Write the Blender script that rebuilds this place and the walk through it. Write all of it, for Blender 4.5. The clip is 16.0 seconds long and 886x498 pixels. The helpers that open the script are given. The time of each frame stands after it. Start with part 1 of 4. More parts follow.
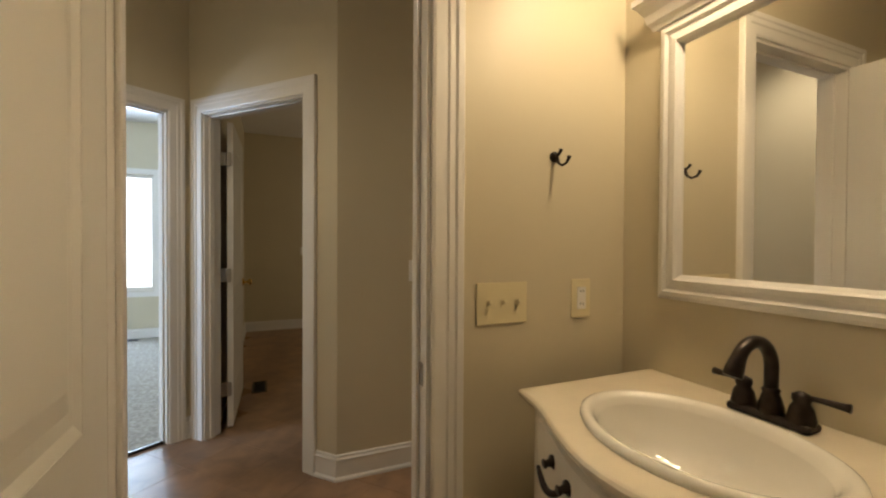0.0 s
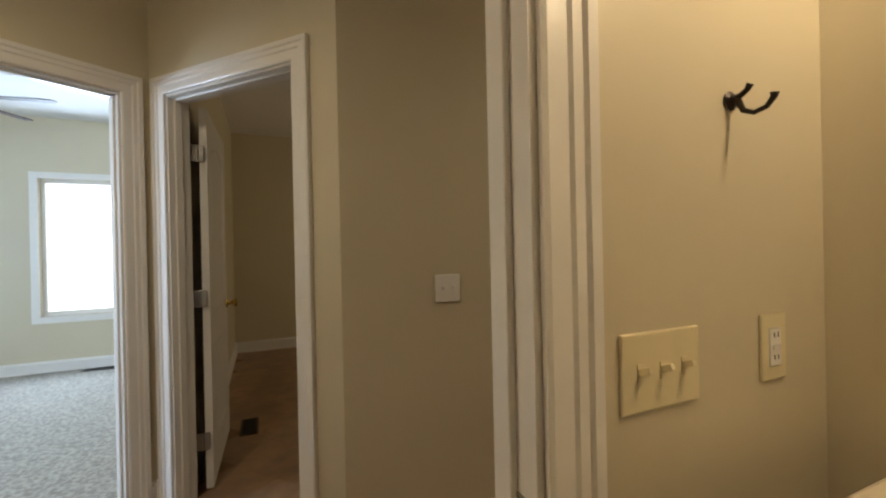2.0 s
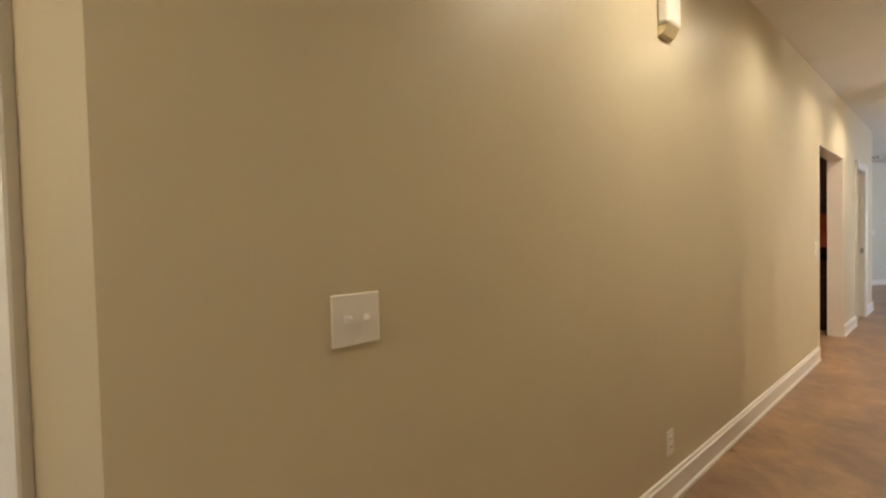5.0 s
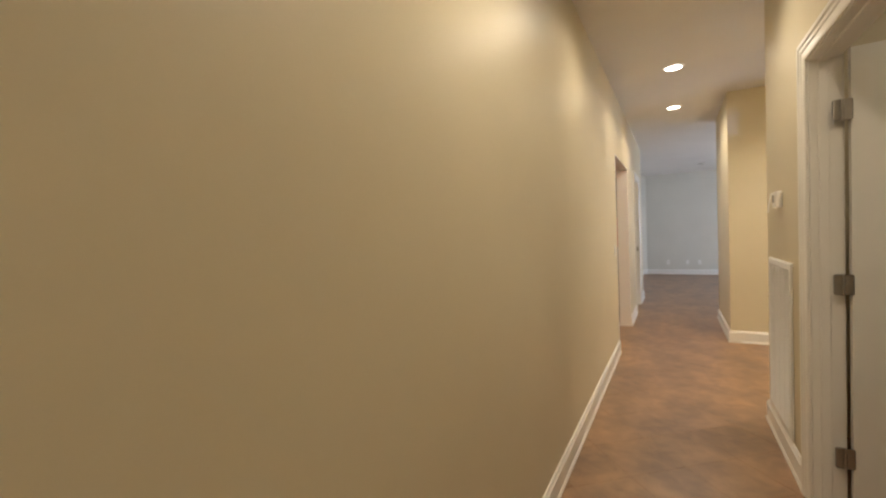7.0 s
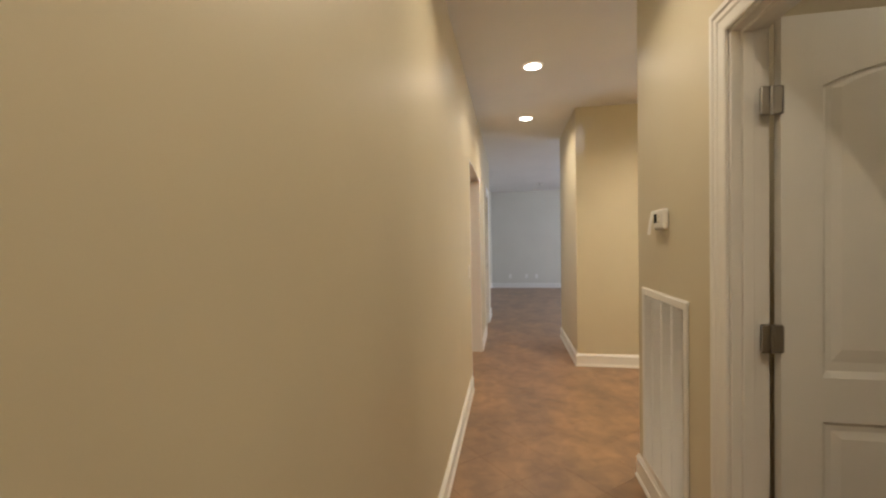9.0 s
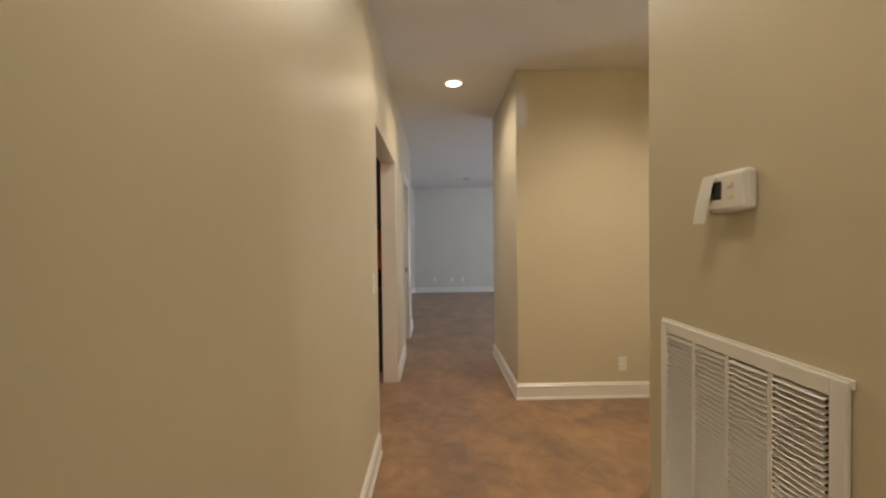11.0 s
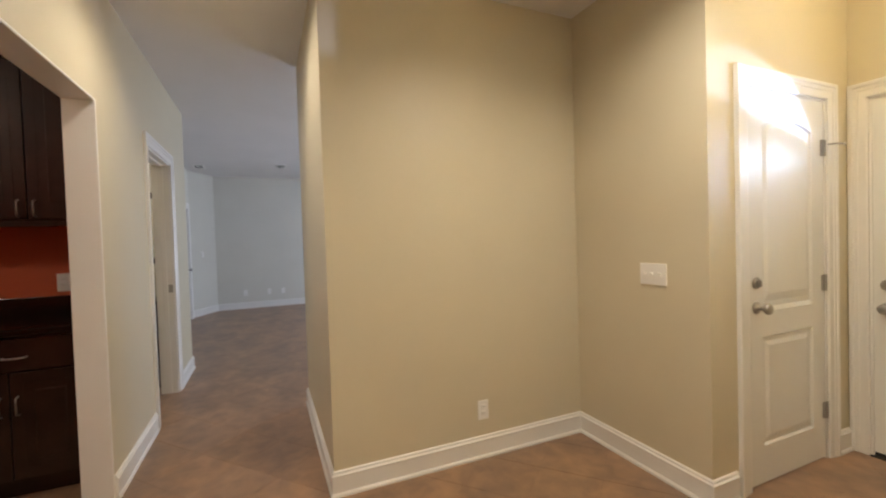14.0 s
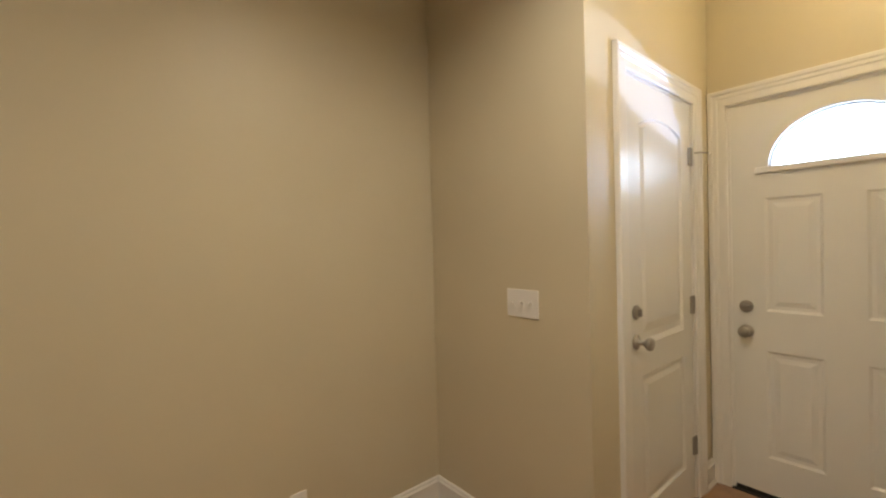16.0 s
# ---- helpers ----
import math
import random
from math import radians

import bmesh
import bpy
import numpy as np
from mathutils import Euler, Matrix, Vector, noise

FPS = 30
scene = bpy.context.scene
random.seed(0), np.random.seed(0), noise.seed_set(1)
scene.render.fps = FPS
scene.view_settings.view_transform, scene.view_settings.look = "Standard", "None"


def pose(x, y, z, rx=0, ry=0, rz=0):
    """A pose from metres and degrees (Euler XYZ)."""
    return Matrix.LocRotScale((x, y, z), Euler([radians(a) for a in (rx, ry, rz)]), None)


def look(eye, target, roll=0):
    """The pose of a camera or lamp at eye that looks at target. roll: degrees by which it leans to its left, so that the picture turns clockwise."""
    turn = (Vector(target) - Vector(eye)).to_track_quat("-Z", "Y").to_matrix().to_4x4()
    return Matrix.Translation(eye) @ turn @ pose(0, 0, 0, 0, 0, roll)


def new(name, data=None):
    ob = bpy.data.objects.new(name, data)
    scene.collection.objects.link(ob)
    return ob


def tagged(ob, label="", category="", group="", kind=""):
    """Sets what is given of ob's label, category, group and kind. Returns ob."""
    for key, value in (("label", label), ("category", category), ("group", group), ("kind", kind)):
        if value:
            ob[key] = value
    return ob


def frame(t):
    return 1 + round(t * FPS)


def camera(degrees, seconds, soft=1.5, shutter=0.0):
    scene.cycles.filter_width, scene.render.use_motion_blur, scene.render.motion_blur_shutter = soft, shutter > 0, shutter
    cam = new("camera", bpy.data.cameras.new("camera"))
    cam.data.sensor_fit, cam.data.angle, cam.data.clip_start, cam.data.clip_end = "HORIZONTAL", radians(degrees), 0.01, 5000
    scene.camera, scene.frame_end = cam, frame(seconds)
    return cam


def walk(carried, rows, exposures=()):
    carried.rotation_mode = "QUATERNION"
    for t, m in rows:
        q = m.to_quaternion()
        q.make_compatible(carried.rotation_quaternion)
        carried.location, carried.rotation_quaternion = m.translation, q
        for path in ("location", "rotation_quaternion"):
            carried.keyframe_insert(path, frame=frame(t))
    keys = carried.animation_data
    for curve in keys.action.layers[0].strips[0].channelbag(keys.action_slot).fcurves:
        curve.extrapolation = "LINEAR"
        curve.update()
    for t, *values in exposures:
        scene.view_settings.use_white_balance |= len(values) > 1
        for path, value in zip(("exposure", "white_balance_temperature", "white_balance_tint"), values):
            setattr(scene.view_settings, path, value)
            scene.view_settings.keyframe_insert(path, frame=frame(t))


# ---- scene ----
cam = camera(94.1, 16.0, soft=2.2)
PATH = [
    (0, (0.422, 0.264, 1.239), (1.206, 2.104, 1.213), 0.3),
    (0.5, (0.424, 0.379, 1.24), (1.206, 2.22, 1.231), -0.0),
    (1, (0.439, 0.513, 1.241), (1.215, 2.357, 1.242), -0.5),
    (1.5, (0.45, 0.668, 1.249), (1.227, 2.512, 1.251), -0.9),
    (2, (0.484, 0.822, 1.261), (1.279, 2.657, 1.257), -1.2),
    (2.5, (0.516, 0.983, 1.263), (1.342, 2.804, 1.254), -1.2),
    (3, (0.549, 1.137, 1.264), (1.438, 2.928, 1.255), -1.1),
    (3.5, (0.595, 1.265, 1.267), (1.562, 3.016, 1.26), -0.8),
    (4, (0.662, 1.397, 1.267), (1.712, 3.098, 1.241), -1.1),
    (4.2, (0.686, 1.446, 1.265), (1.773, 3.125, 1.238), -1.3),
    (6.3, (1.115, 1.809, 1.271), (2.688, 3.042, 1.197), -1.7),
    (6.5, (1.204, 1.855, 1.28), (2.833, 3.014, 1.21), -2.1),
    (7, (1.427, 1.909, 1.316), (3.169, 2.89, 1.251), -2.3),
    (7.5, (1.628, 1.957, 1.323), (3.456, 2.767, 1.284), -1.8),
    (8, (1.873, 2.02, 1.329), (3.768, 2.659, 1.302), -0.9),
    (8.5, (2.106, 2.061, 1.337), (4.048, 2.537, 1.313), -0.7),
    (9, (2.379, 2.094, 1.358), (4.353, 2.412, 1.322), -0.9),
    (11.5, (3.779, 2.064, 1.331), (5.774, 1.918, 1.306), -0.7),
    (12, (4.025, 2.029, 1.327), (6.006, 1.749, 1.312), -1.0),
    (12.5, (4.239, 1.973, 1.333), (6.196, 1.561, 1.321), -1.6),
    (13, (4.444, 1.9, 1.323), (6.363, 1.34, 1.304), -2.1),
    (13.5, (4.61, 1.8, 1.318), (6.49, 1.118, 1.291), -2.1),
    (14, (4.772, 1.672, 1.324), (6.608, 0.88, 1.278), -1.8),
    (14.5, (4.918, 1.553, 1.32), (6.694, 0.634, 1.282), -1.6),
    (15, (5.05, 1.428, 1.313), (6.755, 0.382, 1.287), -1.2),
    (15.5, (5.193, 1.285, 1.337), (6.801, 0.097, 1.314), -0.9),
    (16, (5.26, 1.109, 1.362), (6.791, -0.178, 1.334), -1.5),
]
walk(cam, [(t, look(eye, target, roll)) for t, eye, target, roll in PATH],
     [(0.0, 0.0, 6450, 10), (2.5, 0.12, 6450, 10), (3.2, 0.5, 6600, 10), (4.0, 0.78, 6700, 10), (6.5, 0.75, 6450, 10), (9.0, 0.52, 6350, 10), (11.5, 0.2, 6250, 10), (12.5, 0.2, 6150, 10), (14.0, 0.45, 5950, 10), (15.5, 0.15, 6100, 10), (16.0, -0.05, 6200, 10)])

# ---- world, lights ----
world = bpy.data.worlds.new("sky")
scene.world = world
world.use_nodes = True
sky = world.node_tree.nodes.new("ShaderNodeTexSky")
sky.sky_type, sky.sun_disc = "NISHITA", False
sky.sun_elevation, sky.sun_rotation = radians(42), radians(200)
world.node_tree.links.new(sky.outputs[0], world.node_tree.nodes["Background"].inputs[0])
world.node_tree.nodes["Background"].inputs[1].default_value = 0.1


def lamp(name, kind, energy, color, m, **more):
    data = bpy.data.lights.new(name, kind)
    data.energy, data.color = energy, color
    if kind == "SUN":
        data.angle = radians(0.5)
    if kind == "AREA":
        data.shape, data.size, data.size_y = "RECTANGLE", more["size"], more["size_y"]
    if kind == "SPOT":
        data.spot_size, data.spot_blend, data.shadow_soft_size = radians(more["cone"]), more["blend"], more["soft"]
    if kind == "POINT":
        data.shadow_soft_size = more["soft"]
    ob = new(name, data)
    ob.matrix_world = m
    return ob


WARM = (1.0, 0.84, 0.62)
COOL = (0.56, 0.75, 1.0)
CEIL = 2.76
lamp("sun", "SUN", 3.0, (1.0, 0.95, 0.88), look((0, 0, 30), (8, 16, 0)))
# the first can is unseen, added to light the angled doorway walls
CANS = [(-0.45, 1.92, 42), (2.58, 1.90, 33), (4.12, 1.90, 23), (5.80, 1.89, 22), (7.24, 1.89, 40), (5.70, 0.42, 70)]
for cx, cy, watts in CANS:
    lamp("can_light", "SPOT", watts, WARM, look((cx, cy, CEIL - 0.03), (cx, cy, 0)), cone=158, blend=0.8, soft=0.07)
# entry lamp, vanity lamps, daylight in the window openings, added fill
lamp("entry_light", "POINT", 13, (1.0, 0.74, 0.36), pose(5.35, -0.85, 2.62), soft=0.1)
for ly in (0.95, 0.78, 0.61):
    lamp("vanity_bulb", "SPOT", 3.6, (1.0, 0.77, 0.48), look((1.33, ly, 2.10), (1.30, ly, 0)), cone=140, blend=0.35, soft=0.06)
    lamp("vanity_shade", "POINT", 4.4, (1.0, 0.77, 0.48), pose(1.30, ly, 2.16), soft=0.05)
# daylight thrown up through the fanlight by the bright driveway
lamp("driveway_day", "AREA", 80, (0.62, 0.76, 1.0), look((4.70, -4.0, 1.20), (5.52, -1.57, 1.80)), size=0.8, size_y=0.3)
lamp("driveway_glint", "AREA", 150, (0.56, 0.66, 1.0), look((3.88, -4.0, 1.22), (5.52, -1.57, 1.80)), size=0.08, size_y=0.05)
lamp("fanlight_day", "AREA", 3.0, COOL, look((5.52, -1.60, 1.80), (5.60, 1.0, 2.55)), size=0.5, size_y=0.2).data.spread = radians(125)
lamp("bedroom_day", "AREA", 62, COOL, look((-1.32, 6.50, 1.36), (-1.0, 0, 1.1)), size=0.8, size_y=1.4)
lamp("living_day", "AREA", 40, (0.70, 0.80, 1.0), look((11.0, -2.35, 1.5), (11.0, 3, 1.6)), size=2.4, size_y=1.6)
# unseen warm fill added to lift the dark room; its wall has no window
lamp("dark_room_day", "AREA", 9, (1.0, 0.80, 0.50), look((2.9, 5.2, 1.6), (0, 5.0, 1.2)), size=1.0, size_y=1.2)
# unseen cool fill added to brighten the dark room casing through the bedroom doorway
lamp("bedroom_side_day", "AREA", 90, COOL, look((-3.90, 3.05, 1.40), (0, 3.0, 1.40)), size=1.0, size_y=1.4)
lamp("closet_light", "POINT", 6, WARM, pose(3.25, 0.35, 2.62), soft=0.08)
lamp("kitchen_light", "POINT", 22, WARM, pose(6.4, 4.4, 2.6), soft=0.1)
lamp("powder_light", "POINT", 9, WARM, pose(9.2, 3.1, 2.6), soft=0.08)


# ---- materials ----
def material(name, color, rough=0.5, metal=0.0, vary=0.06, scale=6.0, grain=180.0, bump=0.05, color2=None, coat=0.0, spread=0.35):
    m = bpy.data.materials.new(name)
    m.use_nodes = True
    t = m.node_tree
    b = t.nodes["Principled BSDF"]
    b.inputs["Roughness"].default_value, b.inputs["Metallic"].default_value = rough, metal
    b.inputs["Coat Weight"].default_value = coat
    co = t.nodes.new("ShaderNodeTexCoord")
    big = t.nodes.new("ShaderNodeTexNoise")
    big.inputs["Scale"].default_value, big.inputs["Detail"].default_value = scale, 6
    fine = t.nodes.new("ShaderNodeTexNoise")
    fine.inputs["Scale"].default_value, fine.inputs["Detail"].default_value = grain, 3
    geo = t.nodes.new("ShaderNodeNewGeometry")
    t.links.new(geo.outputs["Position"], big.inputs["Vector"])
    t.links.new(geo.outputs["Position"], fine.inputs["Vector"])
    ramp = t.nodes.new("ShaderNodeValToRGB")
    other = color2 or [c * (1 - vary * 2) for c in color]
    ramp.color_ramp.elements[0].position, ramp.color_ramp.elements[1].position = 0.5 - spread / 2, 0.5 + spread / 2
    ramp.color_ramp.elements[0].color, ramp.color_ramp.elements[1].color = (*other, 1), (*color, 1)
    t.links.new(big.outputs["Fac"], ramp.inputs[0])
    t.links.new(ramp.outputs[0], b.inputs["Base Color"])
    if bump:
        bn = t.nodes.new("ShaderNodeBump")
        bn.inputs["Strength"].default_value, bn.inputs["Distance"].default_value = bump, 0.003
        t.links.new(fine.outputs["Fac"], bn.inputs["Height"])
        t.links.new(bn.outputs[0], b.inputs["Normal"])
    return m


def glowing(name, color, strength):
    m = bpy.data.materials.new(name)
    m.use_nodes = True
    t = m.node_tree
    e = t.nodes.new("ShaderNodeEmission")
    e.inputs[0].default_value, e.inputs[1].default_value = (*color, 1), strength
    t.links.new(e.outputs[0], t.nodes["Material Output"].inputs[0])
    return m


PAINT = material("tan_wall_paint", (0.618, 0.552, 0.408), 0.44, vary=0.025, scale=1.6, grain=300, bump=0.035)
PALE = material("pale_wall_paint", (0.66, 0.64, 0.58), 0.5, vary=0.02, scale=1.6, grain=260, bump=0.12)
CEILING = material("flat_ceiling_paint", (0.77, 0.755, 0.745), 0.8, vary=0.02, scale=2, grain=220, bump=0.2)
TRIM = material("white_semigloss_trim", (0.80, 0.78, 0.75), 0.28, vary=0.015, scale=3, grain=60, bump=0.02)
DOORWHITE = material("white_door_paint", (0.77, 0.76, 0.73), 0.36, vary=0.015, scale=3, grain=90, bump=0.05)
PLATE = material("white_plastic", (0.82, 0.80, 0.77), 0.3, vary=0.01, bump=0)
IVORY = material("ivory_plastic", (0.72, 0.64, 0.42), 0.35, vary=0.01, bump=0)
NICKEL = material("satin_nickel", (0.42, 0.40, 0.375), 0.38, 1.0, vary=0.04, bump=0.02)
BRASS = material("polished_brass", (0.78, 0.55, 0.20), 0.2, 1.0, vary=0.04, bump=0.0)
BRONZE = material("oil_rubbed_bronze", (0.035, 0.026, 0.022), 0.3, 0.6, vary=0.2, scale=40, bump=0.05)
PORCELAIN = material("white_porcelain", (0.82, 0.79, 0.72), 0.08, vary=0.01, bump=0, coat=0.5)
CREAM = material("cream_stone_top", (0.78, 0.70, 0.55), 0.2, vary=0.03, scale=12, bump=0.01, coat=0.2)
VANITY = material("antique_white_vanity_paint", (0.74, 0.68, 0.56), 0.35, vary=0.04, scale=9, bump=0.04)
DARKWOOD = material("dark_espresso_wood", (0.030, 0.014, 0.009), 0.3, vary=0.25, scale=8, grain=90, bump=0.05)
GRANITE = material("black_granite", (0.012, 0.011, 0.010), 0.12, vary=0.5, scale=150, bump=0)
ORANGE = material("orange_wall_paint", (0.50, 0.10, 0.035), 0.5, vary=0.03, scale=2, bump=0.1)
GROUT = material("brown_grout", (0.27, 0.165, 0.098), 0.8, vary=0.1, scale=20, grain=200, bump=0.2)
CARPET = material("grey_beige_carpet", (0.42, 0.385, 0.335), 0.95, scale=45, grain=240, bump=1.0, color2=(0.24, 0.22, 0.19), spread=0.25)
# near-black that stands in for the shade inside slots, gaps and grilles
DARK = material("painted_recess_shade", (0.01, 0.01, 0.01), 0.7, bump=0)
LCD = material("dark_display", (0.03, 0.035, 0.03), 0.15, bump=0)
PAPER = material("white_paper", (0.80, 0.79, 0.76), 0.7, vary=0.01, bump=0.02)
FANWOOD = material("dark_fan_blade", (0.06, 0.035, 0.03), 0.4, vary=0.15, bump=0.02)
BACKDROP = glowing("overcast_glow", (0.92, 0.96, 1.0), 3.2)
CANGLOW = glowing("lit_lamp_glow", (1.0, 0.93, 0.80), 9.0)
RUBBER = material("black_rubber", (0.015, 0.014, 0.013), 0.7, bump=0)
MIRROR = material("silver_mirror", (0.90, 0.90, 0.88), 0.01, 1.0, vary=0.0, bump=0)


def tile_material():
    m = material("slate_look_tile", (0.345, 0.212, 0.126), 0.36, scale=2.8, grain=60, bump=0.08, color2=(0.228, 0.146, 0.098), spread=0.30)
    t = m.node_tree
    b = t.nodes["Principled BSDF"]
    src = b.inputs["Base Color"].links[0].from_socket
    geo = t.nodes.new("ShaderNodeNewGeometry")
    info = t.nodes.new("ShaderNodeObjectInfo")
    veins = t.nodes.new("ShaderNodeTexNoise")
    veins.inputs["Scale"].default_value, veins.inputs["Detail"].default_value = 9, 9
    veins.inputs["Distortion"].default_value = 0.5
    t.links.new(geo.outputs["Position"], veins.inputs["Vector"])
    r2 = t.nodes.new("ShaderNodeValToRGB")
    r2.color_ramp.elements[0].position, r2.color_ramp.elements[1].position = 0.36, 0.68
    r2.color_ramp.elements[0].color, r2.color_ramp.elements[1].color = (0.85, 0.85, 0.87, 1), (1.18, 1.14, 1.08, 1)
    t.links.new(veins.outputs["Fac"], r2.inputs[0])
    mul = t.nodes.new("ShaderNodeMix")
    mul.data_type, mul.blend_type = "RGBA", "MULTIPLY"
    mul.inputs[0].default_value = 1.0
    t.links.new(src, mul.inputs[6])
    t.links.new(r2.outputs[0], mul.inputs[7])
    hsv = t.nodes.new("ShaderNodeHueSaturation")
    rng = t.nodes.new("ShaderNodeMapRange")
    rng.inputs[3].default_value, rng.inputs[4].default_value = 0.97, 1.03
    t.links.new(info.outputs["Random"], rng.inputs[0])
    t.links.new(rng.outputs[0], hsv.inputs["Value"])
    t.links.new(mul.outputs[2], hsv.inputs["Color"])
    t.links.new(hsv.outputs[0], b.inputs["Base Color"])
    return m


TILE = tile_material()


def glass_material():
    m = bpy.data.materials.new("window_glass")
    m.use_nodes = True
    b = m.node_tree.nodes["Principled BSDF"]
    b.inputs["Transmission Weight"].default_value, b.inputs["Roughness"].default_value, b.inputs["IOR"].default_value = 1.0, 0.02, 1.05
    return m


GLASS = glass_material()


# ---- mesh helpers ----
def part(name, bm, mat, parent=None, label="", smooth=False):
    me = bpy.data.meshes.new(name)
    bmesh.ops.recalc_face_normals(bm, faces=bm.faces)
    bm.to_mesh(me)
    bm.free()
    me.materials.append(mat)
    if smooth:
        for p in me.polygons:
            p.use_smooth = True
    ob = new(name, me)
    if parent is not None:
        ob.parent = parent
    if label:
        ob["label"] = label
    return ob


def thing(name, m, label, category, group="", kind=""):
    ob = new(name)
    ob.matrix_world = m
    return tagged(ob, label, category, group, kind)


def add_box(bm, x0, x1, y0, y1, z0, z1, bevel=0.0):
    made = bmesh.ops.create_cube(bm, size=1, matrix=Matrix.LocRotScale(((x0 + x1) / 2, (y0 + y1) / 2, (z0 + z1) / 2), None, (x1 - x0, y1 - y0, z1 - z0)))
    if bevel:
        es = {e for v in made["verts"] for e in v.link_edges}
        bmesh.ops.bevel(bm, geom=list(es), offset=bevel, segments=2, affect="EDGES", profile=0.5)
    return bm


def box(*a, bevel=0.0):
    return add_box(bmesh.new(), *a, bevel=bevel)


def add_poly(bm, pts, y0, y1, axis="y"):
    """Extrudes an outline of (u, v) from y0 to y1 along axis."""
    def at(u, v, w):
        return {"y": (u, w, v), "x": (w, u, v), "z": (u, v, w)}[axis]
    a = [bm.verts.new(at(u, v, y0)) for u, v in pts]
    b = [bm.verts.new(at(u, v, y1)) for u, v in pts]
    bm.faces.new(a[::-1])
    bm.faces.new(b)
    n = len(pts)
    for i in range(n):
        bm.faces.new((a[i], a[(i + 1) % n], b[(i + 1) % n], b[i]))
    return bm


def add_lathe(bm, prof, steps=24, m=None):
    """Turns (radius, height) pairs round z."""
    rings = []
    for r, h in prof:
        rings.append([bm.verts.new((m or Matrix()) @ Vector((r * math.cos(2 * math.pi * k / steps), r * math.sin(2 * math.pi * k / steps), h))) for k in range(steps)])
    for a, b in zip(rings, rings[1:]):
        for k in range(steps):
            bm.faces.new((a[k], a[(k + 1) % steps], b[(k + 1) % steps], b[k]))
    bm.faces.new(rings[0][::-1])
    bm.faces.new(rings[-1])
    return bm


def add_tube(bm, pts, radii, steps=12):
    """A round bar along points."""
    pts = [Vector(p) for p in pts]
    rings = []
    up = Vector((0.13, 0.31, 0.94))
    for i, p in enumerate(pts):
        d = (pts[min(i + 1, len(pts) - 1)] - pts[max(i - 1, 0)]).normalized()
        u = d.cross(up).normalized()
        v = d.cross(u)
        r = radii if isinstance(radii, float) else radii[i]
        rings.append([bm.verts.new(p + r * (math.cos(2 * math.pi * k / steps) * u + math.sin(2 * math.pi * k / steps) * v)) for k in range(steps)])
    for a, b in zip(rings, rings[1:]):
        for k in range(steps):
            bm.faces.new((a[k], a[(k + 1) % steps], b[(k + 1) % steps], b[k]))
    bm.faces.new(rings[0][::-1])
    bm.faces.new(rings[-1])
    return bm


def wall(name, p0, p1, thick, mat, label, gaps=(), height=CEIL):
    """A wall whose face runs from p0 to p1; its body lies to the left of that line. gaps: (s0, s1, z0, z1) along the face."""
    p0, p1 = Vector(p0), Vector(p1)
    d = p1 - p0
    length = d.length
    ang = math.atan2(d.y, d.x)
    bm = bmesh.new()
    s = 0.0
    for s0, s1, z0, z1 in sorted(gaps):
        if s0 > s:
            add_box(bm, s, s0, 0, thick, 0, height)
        if z0 > 0:
            add_box(bm, s0, s1, 0, thick, 0, z0)
        if z1 < height:
            add_box(bm, s0, s1, 0, thick, z1, height)
        s = s1
    if s < length:
        add_box(bm, s, length, 0, thick, 0, height)
    ob = part(name, bm, mat)
    ob.matrix_world = Matrix.Translation((p0.x, p0.y, 0)) @ Matrix.Rotation(ang, 4, "Z")
    return tagged(ob, label, "wall", kind="structure")


def along(p0, p1):
    """The frame of a wall: x along its face from p0, y into it, z up."""
    d = Vector(p1) - Vector(p0)
    return Matrix.Translation((p0[0], p0[1], 0)) @ Matrix.Rotation(math.atan2(d.y, d.x), 4, "Z")


CASING = [(0.0, 0.0), (0.0, 0.010), (0.008, 0.013), (0.040, 0.013), (0.046, 0.017), (0.062, 0.017), (0.068, 0.022), (0.085, 0.022), (0.088, 0.018), (0.088, 0.0)]


def casing_mesh(s0, s1, top, flip=1, foot=0.0):
    """Moulding round an opening: up one side, over and down; flip -1 puts it on the far side (y grows into the wall)."""
    bm = bmesh.new()
    rings = [[bm.verts.new(p) for p in ring] for ring in (
        [(s0 - u, -v * flip, foot) for u, v in CASING], [(s0 - u, -v * flip, top + u) for u, v in CASING],
        [(s1 + u, -v * flip, top + u) for u, v in CASING], [(s1 + u, -v * flip, foot) for u, v in CASING])]
    n = len(CASING)
    for a, b in zip(rings, rings[1:]):
        for k in range(n - 1):
            bm.faces.new((a[k], a[k + 1], b[k + 1], b[k]))
    bm.faces.new(rings[0])
    bm.faces.new(rings[-1])
    return bm


